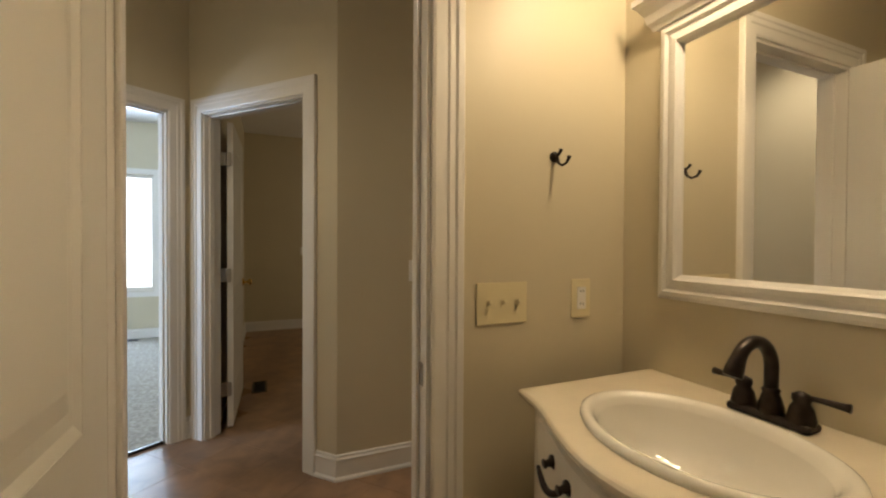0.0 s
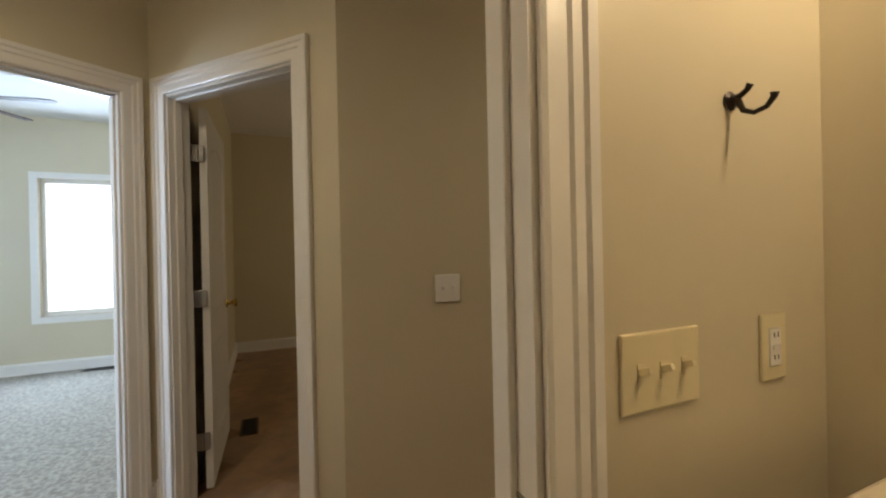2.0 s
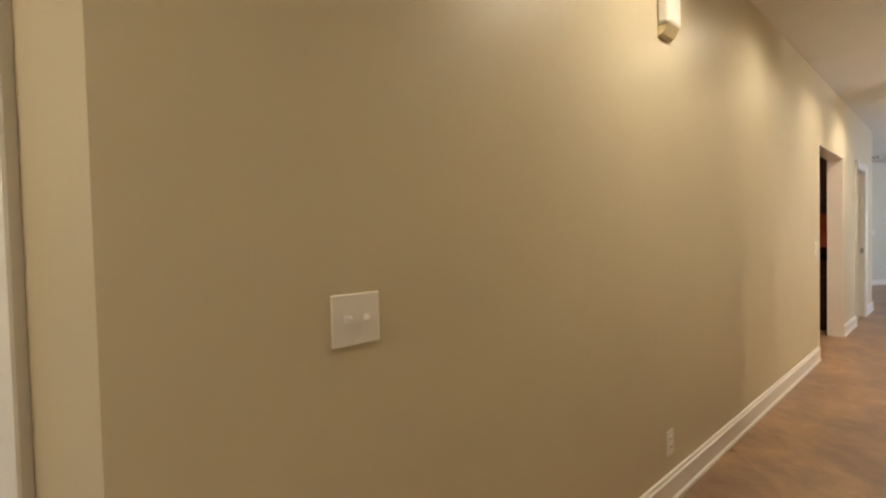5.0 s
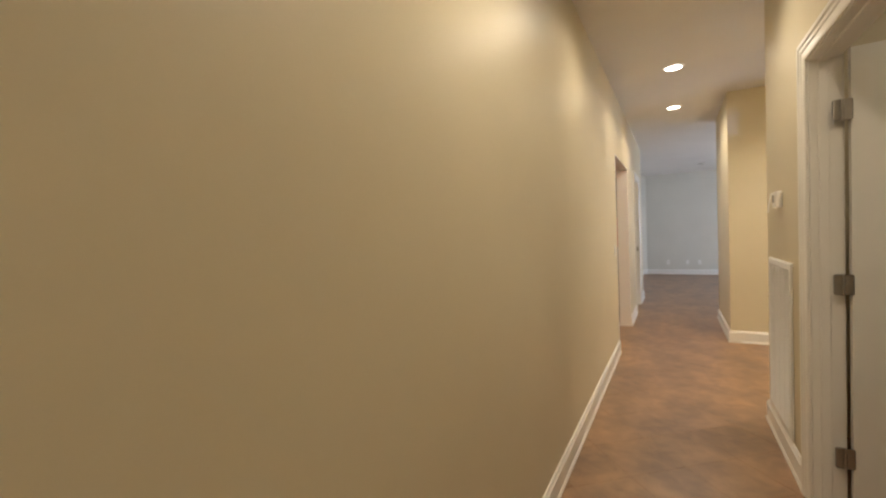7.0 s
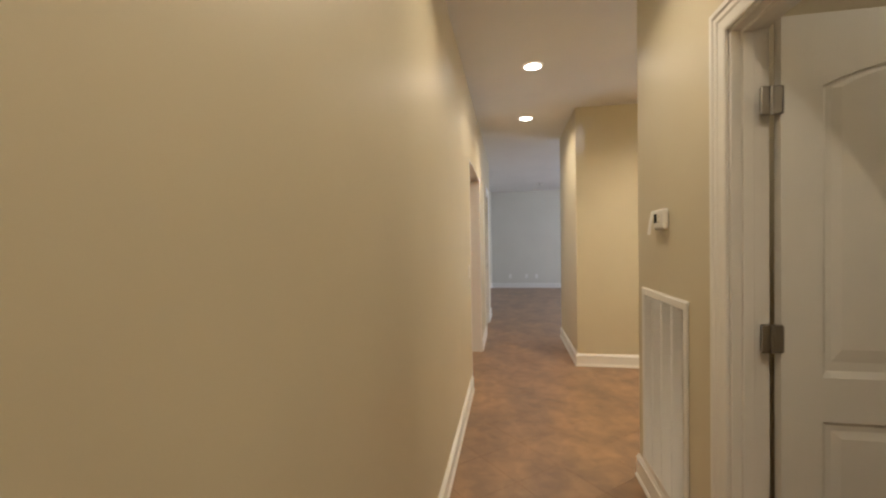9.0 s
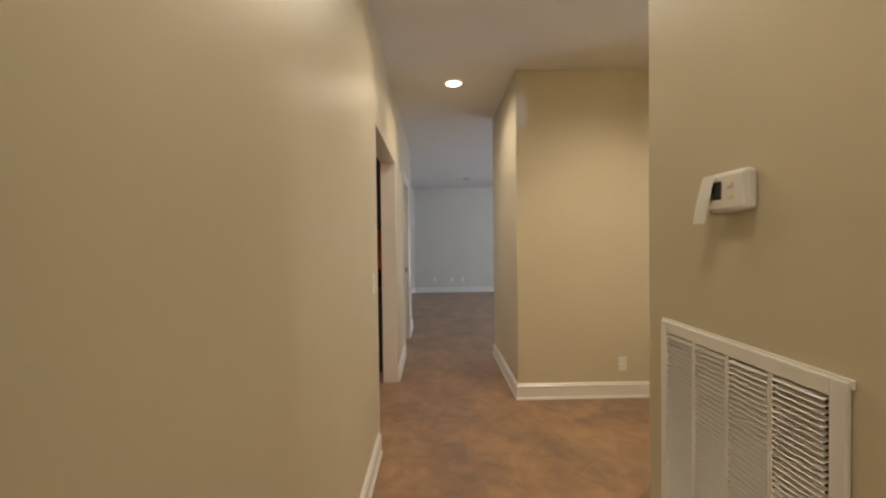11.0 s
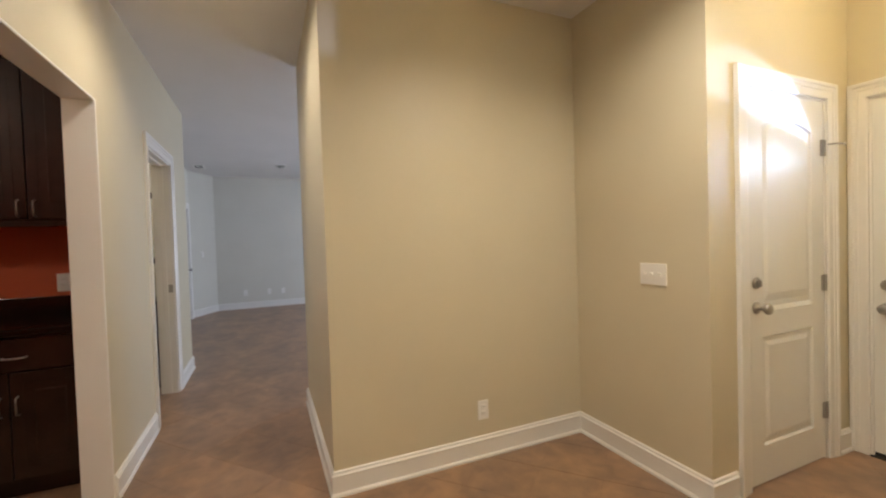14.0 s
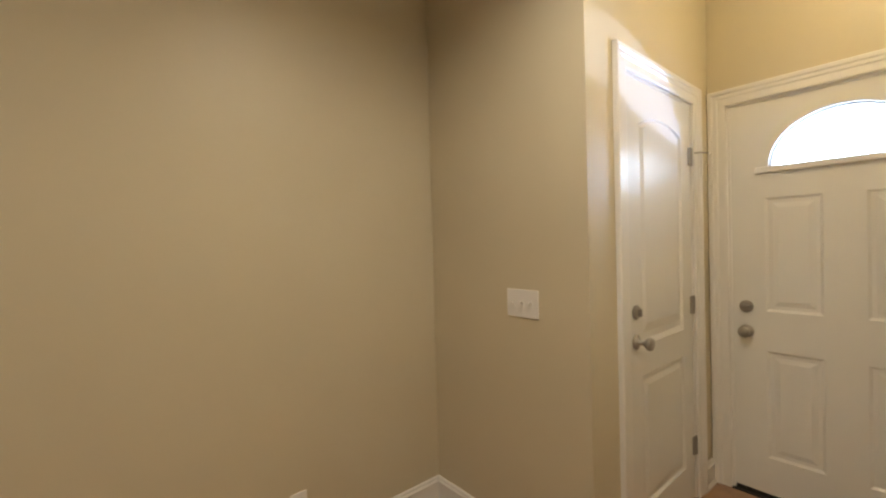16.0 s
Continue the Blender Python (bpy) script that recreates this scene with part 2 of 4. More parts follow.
def doorway(name, frame_m, s0, s1, top, thick, label, stop=0.05, both=True):
    """The lining and mouldings of a door opening."""
    ob = thing(name, frame_m, label, "door frame", kind="structure")
    bm = bmesh.new()
    add_box(bm, s0 - 0.004, s0 + 0.018, 0.001, thick - 0.001, 0, top)
    part("jamb", bm, TRIM, ob)
    part("jamb", box(s1 - 0.018, s1 + 0.004, 0.001, thick - 0.001, 0, top), TRIM, ob)
    part("head", box(s0, s1, 0.001, thick - 0.001, top - 0.018, top + 0.004), TRIM, ob)
    if stop:
        part("stop", box(s0 + 0.018, s0 + 0.030, stop, stop + 0.035, 0, top - 0.018, bevel=0.003), TRIM, ob)
        part("stop", box(s1 - 0.030, s1 - 0.018, stop, stop + 0.035, 0, top - 0.018, bevel=0.003), TRIM, ob)
        part("stop", box(s0 + 0.030, s1 - 0.030, stop, stop + 0.035, top - 0.030, top - 0.018, bevel=0.003), TRIM, ob)
    part("casing", casing_mesh(s0 + 0.006, s1 - 0.006, top - 0.006), TRIM, ob)
    if both:
        bm = casing_mesh(s0 + 0.006, s1 - 0.006, top - 0.006, -1)
        bmesh.ops.translate(bm, verts=bm.verts, vec=(0, thick, 0))
        part("casing", bm, TRIM, ob)
    return ob


BASE = [(0.0, 0.0), (0.022, 0.0), (0.022, 0.012), (0.016, 0.020), (0.014, 0.022), (0.014, 0.103), (0.017, 0.106), (0.017, 0.112), (0.010, 0.120), (0.010, 0.128), (0.005, 0.134), (0.0, 0.134)]


def baseboard(pts, label="white painted baseboard with moulded cap and shoe"):
    """Follows a line of plan points; the room lies to the right of the line."""
    pts = [Vector(p) for p in pts]
    bm = bmesh.new()
    rings = []
    for i, p in enumerate(pts):
        a = (p - pts[i - 1]).normalized() if i else None
        b = (pts[i + 1] - p).normalized() if i + 1 < len(pts) else None
        na = Vector((a.y, -a.x)) if a else None
        nb = Vector((b.y, -b.x)) if b else None
        if a is None or b is None:
            off = nb if a is None else na
        else:
            off = (na + nb) / (1 + na.dot(nb))
        rings.append([bm.verts.new((p.x + off.x * u, p.y + off.y * u, z)) for u, z in BASE])
    for a, b in zip(rings, rings[1:]):
        for k in range(len(BASE) - 1):
            bm.faces.new((a[k], a[k + 1], b[k + 1], b[k]))
    bm.faces.new(rings[0])
    bm.faces.new(rings[-1][::-1])
    return tagged(part("baseboard", bm, TRIM), label, "baseboard", kind="structure")


# ---- the large structure ----
DOOR_TOP = 2.045
HALL_S = (4.85, 1.375), (-0.95, 1.375)      # hall's bathroom side
HALL_N = (0.755, 2.445), (10.0, 2.445)     # hall's long wall
WALL_A = (-0.95, 2.71), (-0.03, 3.30)
WALL_B = (-0.03, 3.30), (0.755, 2.445)
wall("wall_hall_long", *HALL_N, 0.13, PAINT, "long tan painted hall wall with a wide cased-free opening", [(5.375, 6.675, 0, 2.10), (7.665, 8.465, 0, 2.09)])
wall("wall_hall_bath", *HALL_S, 0.11, PAINT, "tan painted wall between hall and bathroom", [(0.965, 1.87, 0, DOOR_TOP), (4.03, 4.735, 0, DOOR_TOP)])
wall("wall_bedroom_door", *WALL_A, 0.11, PAINT, "angled tan wall round the bedroom doorway", [(0.218, 0.978, 0, DOOR_TOP)])
wall("wall_dark_room_door", *WALL_B, 0.11, PAINT, "angled tan wall round the open dark room doorway", [(0.12, 0.945, 0, DOOR_TOP)])
wall("wall_hall_west", (-0.95, 1.375), (-0.95, 2.71), 0.12, PAINT, "tan painted wall closing the hall")
wall("wall_entry_west", (4.85, -1.5), (4.85, 1.265), 0.11, PAINT, "tan painted entry side wall")
wall("wall_front", (6.18, -1.5), (4.74, -1.5), 0.14, PAINT, "warm tan wall round the front door", [(0.205, 1.115, 0, 2.06)])
wall("wall_garage_door", (6.06, -0.37), (6.06, -1.5), 0.12, PAINT, "tan wall round the white side door", [(0.16, 0.895, 0, 2.05)])
wall("wall_switch", (6.96, -0.25), (6.06, -0.25), 0.12, PAINT, "short tan wall carrying a triple switch")
wall("wall_nook", (6.96, 1.385), (6.96, -0.37), 0.12, PAINT, "tan painted nook wall with a low outlet")
wall("wall_nook_side", (8.33, 1.385), (7.08, 1.385), 0.12, PAINT, "tan hall side of the nook wall")
wall("wall_living_west", (8.33, -2.4), (8.33, 1.265), 0.12, PALE, "pale living room wall")
wall("wall_living_south", (14.52, -2.4), (8.21, -2.4), 0.12, PALE, "pale living room window wall", [(2.3, 4.7, 0.6, 2.2)])
wall("wall_living_east", (14.4, 2.6), (14.4, -2.4), 0.12, PALE, "pale far living room wall")
wall("wall_living_angle", (13.75, 2.95), (14.4, 2.6), 0.12, PALE, "pale angled living room wall")
wall("wall_living_north", (10.0, 2.95), (13.75, 2.95), 0.12, PALE, "pale living room wall with a white door", [(2.82, 3.58, 0, DOOR_TOP)])
wall("wall_powder_east", (10.0, 2.575), (10.0, 4.2), 0.12, PALE, "pale wall at the hall end")
wall("wall_powder_west", (8.39, 2.575), (8.39, 4.2), 0.058, PAINT, "tan powder room side wall")
wall("wall_powder_north", (8.39, 4.2), (9.88, 4.2), 0.12, PAINT, "tan powder room back wall")
wall("wall_kitchen_east", (8.27, 6.0), (8.27, 2.575), 0.06, ORANGE, "burnt orange kitchen wall behind cabinets")
wall("wall_kitchen_north", (5.0, 6.0), (8.39, 6.0), 0.12, ORANGE, "orange kitchen end wall")
wall("wall_kitchen_west", (5.0, 2.575), (5.0, 6.0), 0.12, ORANGE, "orange kitchen side wall")
wall("wall_rooms", (0.13, 3.37), (0.13, 6.6), 0.13, PAINT, "tan wall dividing bedroom and dark room")
wall("wall_north", (-4.0, 6.6), (3.0, 6.6), 0.14, PAINT, "tan window wall of the bedroom", [(2.27, 3.08, 0.61, 2.10)])
# gap in this unseen wall is added for the side fill, without a window
wall("wall_bedroom_west", (-4.0, 1.4), (-4.0, 6.6), 0.12, PAINT, "tan bedroom side wall with an added gap for fill light", [(1.1, 2.2, 0.61, 2.10)])
wall("wall_bedroom_south", (-1.07, 1.4), (-4.12, 1.4), 0.12, PAINT, "tan bedroom back wall")
wall("wall_dark_room_east", (3.0, 6.6), (3.0, 2.575), 0.12, PAINT, "tan dark room side wall")
wall("wall_bath_mirror", (1.485, 1.265), (1.485, -1.0), 0.12, PAINT, "tan bathroom wall behind the vanity")
wall("wall_bath_south", (1.605, -1.0), (-1.07, -1.0), 0.12, PAINT, "tan bathroom back wall")
wall("wall_bath_west", (-0.95, -1.0), (-0.95, 1.265), 0.12, PAINT, "tan bathroom side wall")
wall("wall_closet_west", (2.4, -0.6), (2.4, 1.265), 0.12, PAINT, "tan closet side wall")
wall("wall_closet_south", (4.74, -0.6), (2.28, -0.6), 0.12, PAINT, "tan closet back wall")

tagged(part("ceiling", box(-4.3, 14.7, -2.7, 6.9, CEIL, CEIL + 0.15), CEILING), "flat painted ceiling over hall and rooms", "ceiling", kind="structure")
floor = tagged(part("floor", box(-4.3, 14.7, -2.7, 6.9, -0.12, -0.0014), GROUT), "brown slate-look tile floor laid diagonally", "floor", kind="structure")
tagged(part("carpet", add_poly(bmesh.new(), [(-3.99, 1.41), (-1.075, 1.41), (-1.075, 2.70), (-0.985, 2.75), (-0.06, 3.345), (-0.005, 3.38), (-0.005, 6.59), (-3.99, 6.59)], -0.003, 0.014, "z"), CARPET),
       "grey-beige cut pile bedroom carpet", "carpet", kind="structure")

# jamb lining of the plain opening, slightly proud of the plaster
for nm, a, b, top in (("opening_1", 6.13, 7.43, 2.10),):
    op = thing(nm, Matrix(), "white painted lining of a plain wall opening", "opening", kind="structure")
    part("jamb", box(a - 0.002, a + 0.012, 2.441, 2.579, 0, top, bevel=0.004), TRIM, op)
    part("jamb", box(b - 0.012, b + 0.002, 2.441, 2.579, 0, top, bevel=0.004), TRIM, op)
    part("head", box(a + 0.012, b - 0.012, 2.441, 2.579, top - 0.012, top + 0.002, bevel=0.004), TRIM, op)

FS, FN, FA, FB = along(*HALL_S), along(*HALL_N), along(*WALL_A), along(*WALL_B)
FE, FF = along((6.06, -0.37), (6.06, -1.5)), along((6.18, -1.5), (4.74, -1.5))
FL = along((10.0, 2.95), (13.75, 2.95))
doorway("door_frame_1", FS, 4.03, 4.735, DOOR_TOP, 0.11, "white moulded bathroom door casing and jamb", 0.03)
doorway("door_frame_2", FS, 0.965, 1.87, DOOR_TOP, 0.11, "white moulded closet door casing and jamb", 0.03)
doorway("door_frame_3", FA, 0.218, 0.978, DOOR_TOP, 0.11, "white moulded bedroom door casing and jamb", 0.03)
doorway("door_frame_4", FB, 0.12, 0.945, DOOR_TOP, 0.11, "white moulded dark room door casing and jamb", 0.03)
doorway("door_frame_5", FE, 0.16, 0.895, 2.05, 0.12, "white moulded casing round the side door", 0.06, both=False)
doorway("door_frame_6", FF, 0.205, 1.115, 2.06, 0.14, "white moulded casing round the front door", 0.07, both=False)
doorway("door_frame_8", FN, 7.665, 8.465, 2.09, 0.13, "white moulded powder room door casing and jamb", 0.05)
doorway("door_frame_7", FL, 2.82, 3.58, DOOR_TOP, 0.12, "white living room door casing", 0.06, both=False)

# baseboards, clockwise so that the room is on the right
baseboard([(-0.95, 1.375), (-0.95, 2.71), (-0.835, 2.784)])
baseboard([(-0.058, 3.282), (-0.03, 3.30), (-0.012, 3.28)])
baseboard([(0.655, 2.554), (0.755, 2.445), (6.118, 2.445)])
baseboard([(7.445, 2.445), (8.337, 2.445)])
baseboard([(9.303, 2.445), (10.0, 2.445), (10.0, 2.95), (12.725, 2.95)])
baseboard([(13.672, 2.95), (13.75, 2.95), (14.4, 2.6), (14.4, -2.4), (8.33, -2.4), (8.33, 1.385), (6.96, 1.385), (6.96, -0.25), (6.06, -0.25), (6.06, -0.43)])
baseboard([(6.06, -1.355), (6.06, -1.478)])
baseboard([(4.97, -1.5), (4.85, -1.5), (4.85, 1.375), (3.965, 1.375)])
baseboard([(2.885, 1.375), (0.915, 1.375)])
baseboard([(0.045, 1.375), (-0.95, 1.375)])
baseboard([(-4.0, 1.4), (-4.0, 6.6), (0.0, 6.6), (0.0, 3.44)])
baseboard([(0.13, 4.0), (0.13, 6.6), (3.0, 6.6), (3.0, 2.575), (0.85, 2.575)])
baseboard([(0.905, 1.265), (1.485, 1.265), (1.485, -1.0), (-0.95, -1.0), (-0.95, 1.265), (0.04, 1.265)])


# ---- doors ----
def arch_outline(x0, x1, z0, z1, rise, steps=14):
    pts = [(x0, z0), (x1, z0), (x1, z1 - rise)]
    if rise:
        for k in range(1, steps):
            u = k / steps
            x = x1 + (x0 - x1) * u
            pts.append((x, z1 - rise + rise * math.sin(math.pi * u) ** 0.8))
    pts.append((x0, z1 - rise))
    return pts


def add_panel(bm, outline, y, sign):
    """A raised field inside a sunk groove, on the face at y; sign is the way the face looks."""
    cx = sum(p[0] for p in outline) / len(outline)
    cz = sum(p[1] for p in outline) / len(outline)
    wx = max(p[0] for p in outline) - min(p[0] for p in outline)
    wz = max(p[1] for p in outline) - min(p[1] for p in outline)
    rings = []
    for inset, depth in ((0.0, 0.0015), (0.012, 0.009), (0.028, 0.009), (0.052, 0.002)):
        fx, fz = 1 - 2 * inset / wx, 1 - 2 * inset / wz
        rings.append([bm.verts.new((cx + (x - cx) * fx, y - sign * depth, cz + (z - cz) * fz)) for x, z in outline])
    n = len(outline)
    for a, b in zip(rings, rings[1:]):
        for k in range(n):
            bm.faces.new((a[k], a[(k + 1) % n], b[(k + 1) % n], b[k]))
    bm.faces.new(rings[-1])


def leaf_mesh(w, h, t, panels):
    """A door slab from y=0 to y=-t with sunk openings for its panels on both faces."""
    bm = bmesh.new()
    stile = panels[0][0]
    add_box(bm, 0, stile, -t, 0, 0, h)
    add_box(bm, w - stile, w, -t, 0, 0, h)
    z = 0.0
    cols = sorted({(p[0], p[1]) for p in panels})
    for (a0, a1), (b0, b1) in zip(cols, cols[1:]):
        add_box(bm, a1, b0, -t, 0, 0, h)
    for x0, x1 in cols:
        col = sorted(p for p in panels if p[0] == x0)
        z = 0.0
        for _, _, z0, z1, rise in sorted(col, key=lambda p: p[2]):
            add_box(bm, x0, x1, -t, 0, z, z0)
            z = z1 - rise
            if rise:
                ol = arch_outline(x0, x1, z0, z1, rise)
                top = [p for p in ol if p[1] >= z1 - rise - 1e-6]
                add_poly(bm, [(x1, h)] + [(x0, h)] + top[::-1], -t, 0)
                z = h
        if z < h:
            add_box(bm, x0, x1, -t, 0, z, h)
    return bm


def knob_mesh(sign):
    """A round knob on its rose, standing along y."""
    bm = bmesh.new()
    m = Matrix.Rotation(radians(-90 * sign), 4, "X")
    return add_lathe(bm, [(0.032, 0), (0.032, 0.005), (0.026, 0.009), (0.012, 0.012), (0.010, 0.032), (0.018, 0.040), (0.026, 0.050), (0.028, 0.058), (0.024, 0.067), (0.012, 0.071)], 20, m)


def hinge_mesh(t=0.003):
    bm = bmesh.new()
    add_box(bm, -0.033, -0.003, -t, 0.001, -0.045, 0.045, bevel=0.006)
    add_box(bm, 0.003, 0.033, -t, 0.001, -0.045, 0.045, bevel=0.006)
    add_lathe(bm, [(0.005, -0.046), (0.006, -0.044), (0.006, 0.044), (0.005, 0.046)], 10, Matrix.Translation((0, -0.004, 0)))
    return bm


def door(name, m, w, h, label, panels, knob=None, hardware=NICKEL, bolt=False, t=0.036, hinges=()):
    ob = thing(name, m, label, "door")
    leaf = part("leaf", leaf_mesh(w, h, t, panels), DOORWHITE, ob)
    for x0, x1, z0, z1, rise in panels:
        bm = bmesh.new()
        ol = arch_outline(x0, x1, z0, z1, rise)
        add_panel(bm, ol, 0, 1)
        add_panel(bm, ol, -t, -1)
        part("panel", bm, DOORWHITE, ob)
    if knob:
        for y, s in ((0, 1), (-t, -1)):
            k = part("knob", knob_mesh(s), hardware, ob, "round metal knob", smooth=True)
            k.location = (knob[0], y, knob[1])
            if bolt:
                bm = add_lathe(bmesh.new(), [(0.030, 0), (0.030, 0.006), (0.024, 0.012), (0.012, 0.014)], 20, Matrix.Rotation(radians(-90 * s), 4, "X"))
                add_box(bm, -0.006, 0.006, *sorted((0.012 * s, 0.028 * s)), -0.016, 0.016, bevel=0.003)
                k = part("deadbolt", bm, hardware, ob, "metal deadbolt thumb turn")
                k.location = (knob[0], y, knob[1] + 0.125)
    return ob


def two_panel(w):
    return [(0.115, w - 0.115, 0.20, 0.76, 0.0), (0.115, w - 0.115, 0.90, 1.885, 0.075)]


def hinge(parent, m):
    ob = part("hinge", hinge_mesh(), NICKEL, parent, "satin metal butt hinge")
    ob.matrix_basis = m


# bathroom door, open against the bathroom wall side: hinge line at x 0.158
bath_door = door("door_1", pose(0.133, 1.262, 0.012, 0, 0, -90), 0.645, 2.02, "white two-panel arched door standing open", two_panel(0.645), (0.585, 0.90))
for hz in (0.23, 0.98, 1.76):
    hinge(bath_door, pose(-0.006, -0.038, hz, 0, 0, 0))
# dark room door, open along its side wall
dark_door = door("door_2", pose(0.178, 3.335, 0.012, 0, 0, 88.5), 0.785, 2.02, "white two-panel arched door standing open into a dark room", two_panel(0.785), (0.725, 0.90), BRASS)
for hz in (0.255, 1.01, 1.775):
    hinge(dark_door, pose(-0.010, 0.008, hz, 0, 0, -88))
# closet door, open into the closet
closet_door = door("door_3", pose(3.875, 1.243, 0.012, 0, 0, -91), 0.86, 2.035, "white two-panel arched closet door standing open", two_panel(0.86), (0.80, 0.90))
for hz in (0.25, 1.02, 1.775):
    hinge(closet_door, pose(-0.028, -0.038, hz, 0, 0, 2))
# side door, closed
side_door = door("door_4", pose(6.104, -0.545, 0.012, 0, 0, -90), 0.695, 2.02, "closed white two-panel arched side door with deadbolt", [(0.12, 0.575, 0.19, 0.76, 0), (0.12, 0.575, 0.89, 1.885, 0.05)], (0.065, 0.915), NICKEL, True, 0.04)
for hz in (0.27, 1.0, 1.76):
    hinge(side_door, pose(0.698, -0.042, hz, 0, 0, 0))
# living room door, closed
door("door_5", pose(12.84, 3.01, 0.012, 0, 0, 0), 0.72, 2.02, "closed white living room door", two_panel(0.72), (0.66, 0.9))


def front_door():
    """Front door: a slab with a half-round light over pairs of panels."""
    x0, w, h, t = 5.083, 0.875, 2.03, 0.045
    ob = thing("door_6", pose(x0 + w, -1.53, 0.015, 0, 0, 180), "closed white front door with half-round glass light", "door")
    cols = ((0.145, 0.365), (0.51, 0.73))
    cx, r, zl, zh = w / 2, 0.285, 1.688, 0.255
    steps = 20
    arc = [(cx + r * math.cos(math.pi * k / steps), zl + zh * math.sin(math.pi * k / steps)) for k in range(steps + 1)]
    bm = bmesh.new()
    rows = ((0.20, 0.75), (0.955, 1.535))
    lo, hi = -t / 2, t / 2
    xs = [0, cols[0][0], cols[0][1], cols[1][0], cols[1][1], w]
    for a, b in ((0, 1), (2, 3), (4, 5)):
        add_box(bm, xs[a], xs[b], lo, hi, 0, zl)
    for c0, c1 in cols:
        for a, b in ((0, rows[0][0]), (rows[0][1], rows[1][0]), (rows[1][1], zl)):
            add_box(bm, c0, c1, lo, hi, a, b)
    half = steps // 2
    add_poly(bm, [(w, zl), (w, h), (cx, h)] + arc[half::-1], lo, hi)
    add_poly(bm, [(cx, h), (0, h), (0, zl)] + arc[:half - 1:-1], lo, hi)
    part("leaf", bm, DOORWHITE, ob)
    for c0, c1 in cols:
        for z0, z1 in rows:
            bm = bmesh.new()
            ol = arch_outline(c0, c1, z0, z1, 0)
            add_panel(bm, ol, hi, 1)
            add_panel(bm, ol, lo, -1)
            part("panel", bm, DOORWHITE, ob)
    # frame round the glass
    for y, s in ((hi, 1), (lo, -1)):
        bm = bmesh.new()
        outer = [(cx + (r + 0.028) * math.cos(math.pi * k / steps), zl + (zh + 0.028) * math.sin(math.pi * k / steps)) for k in range(steps + 1)]
        inner = [(cx + (r - 0.012) * math.cos(math.pi * k / steps), zl + 0.006 + (zh - 0.012) * math.sin(math.pi * k / steps)) for k in range(steps + 1)]
        for k in range(steps):
            q = [outer[k], outer[k + 1], inner[k + 1], inner[k]]
            add_poly(bm, q, min(y, y + s * 0.012), max(y, y + s * 0.012))
        add_box(bm, cx - r - 0.045, cx + r + 0.045, min(y, y + s * 0.016), max(y, y + s * 0.016), zl - 0.026, zl + 0.004, bevel=0.003)
        part("light_frame", bm, DOORWHITE, ob)
    bm = bmesh.new()
    add_poly(bm, arc, -0.003, 0.003)
    pane = part("glass_pane", bm, GLASS, ob)
    pane.visible_shadow = False
    for kx, kz, turn in ((0.062, 0.845, False), (0.062, 0.975, True)):
        for y, s in ((hi, 1), (lo, -1)):
            if turn:
                bm = add_lathe(bmesh.new(), [(0.031, 0), (0.031, 0.008), (0.026, 0.014), (0.012, 0.016)], 20, Matrix.Rotation(radians(-90 * s), 4, "X"))
                add_box(bm, -0.018, 0.018, *sorted((0.014 * s, 0.030 * s)), -0.007, 0.007, bevel=0.003)
                k = part("deadbolt", bm, NICKEL, ob, "satin metal deadbolt")
            else:
                k = part("knob", knob_mesh(s), NICKEL, ob, "satin round door knob", smooth=True)
            k.location = (kx, y, kz)
    part("latch_plate", box(-0.004, 0.001, -0.006, 0.0235, 0.815, 0.875), BRONZE, ob)
    part("viewer", add_lathe(bmesh.new(), [(0.008, 0), (0.008, 0.004), (0.005, 0.005)], 14, Matrix.Translation((cx, hi, 1.585)) @ Matrix.Rotation(radians(-90), 4, "X")), NICKEL, ob)
    part("sweep", box(0.005, w - 0.005, lo - 0.004, hi + 0.006, -0.010, 0.012), RUBBER, ob, "black rubber door sweep")
    return ob


front_door()
tagged(part("threshold", box(5.07, 5.97, -1.635, -1.485, -0.003, 0.006, bevel=0.002), RUBBER), "dark metal front door threshold", "threshold", kind="structure")
tagged(part("backdrop", box(2.6, 8.6, -6.02, -6.0, -0.1, 5.2), BACKDROP), "white overcast daylight outside the front door", "backdrop", kind="structure")
tagged(part("backdrop", box(-2.6, 0.2, 6.95, 6.96, 0.2, 2.7), BACKDROP), "white daylight outside the bedroom window", "backdrop", kind="structure")
# added glow behind the side wall gap, part of the cool fill
tagged(part("backdrop", box(-4.6, -4.59, 2.0, 4.2, 0.2, 2.7), BACKDROP), "added white glow outside the gap in the bedroom side wall", "backdrop", kind="structure")
tagged(part("backdrop", box(9.4, 12.6, -2.75, -2.74, 0.2, 2.7), BACKDROP), "white daylight outside the living room window", "backdrop", kind="structure")
tagged(part("transition_strip", box(0.23, 0.97, 0.030, 0.055, -0.002, 0.018, bevel=0.004), BRONZE), "dark strip between tile and carpet", "floor strip", kind="structure").matrix_world = FA


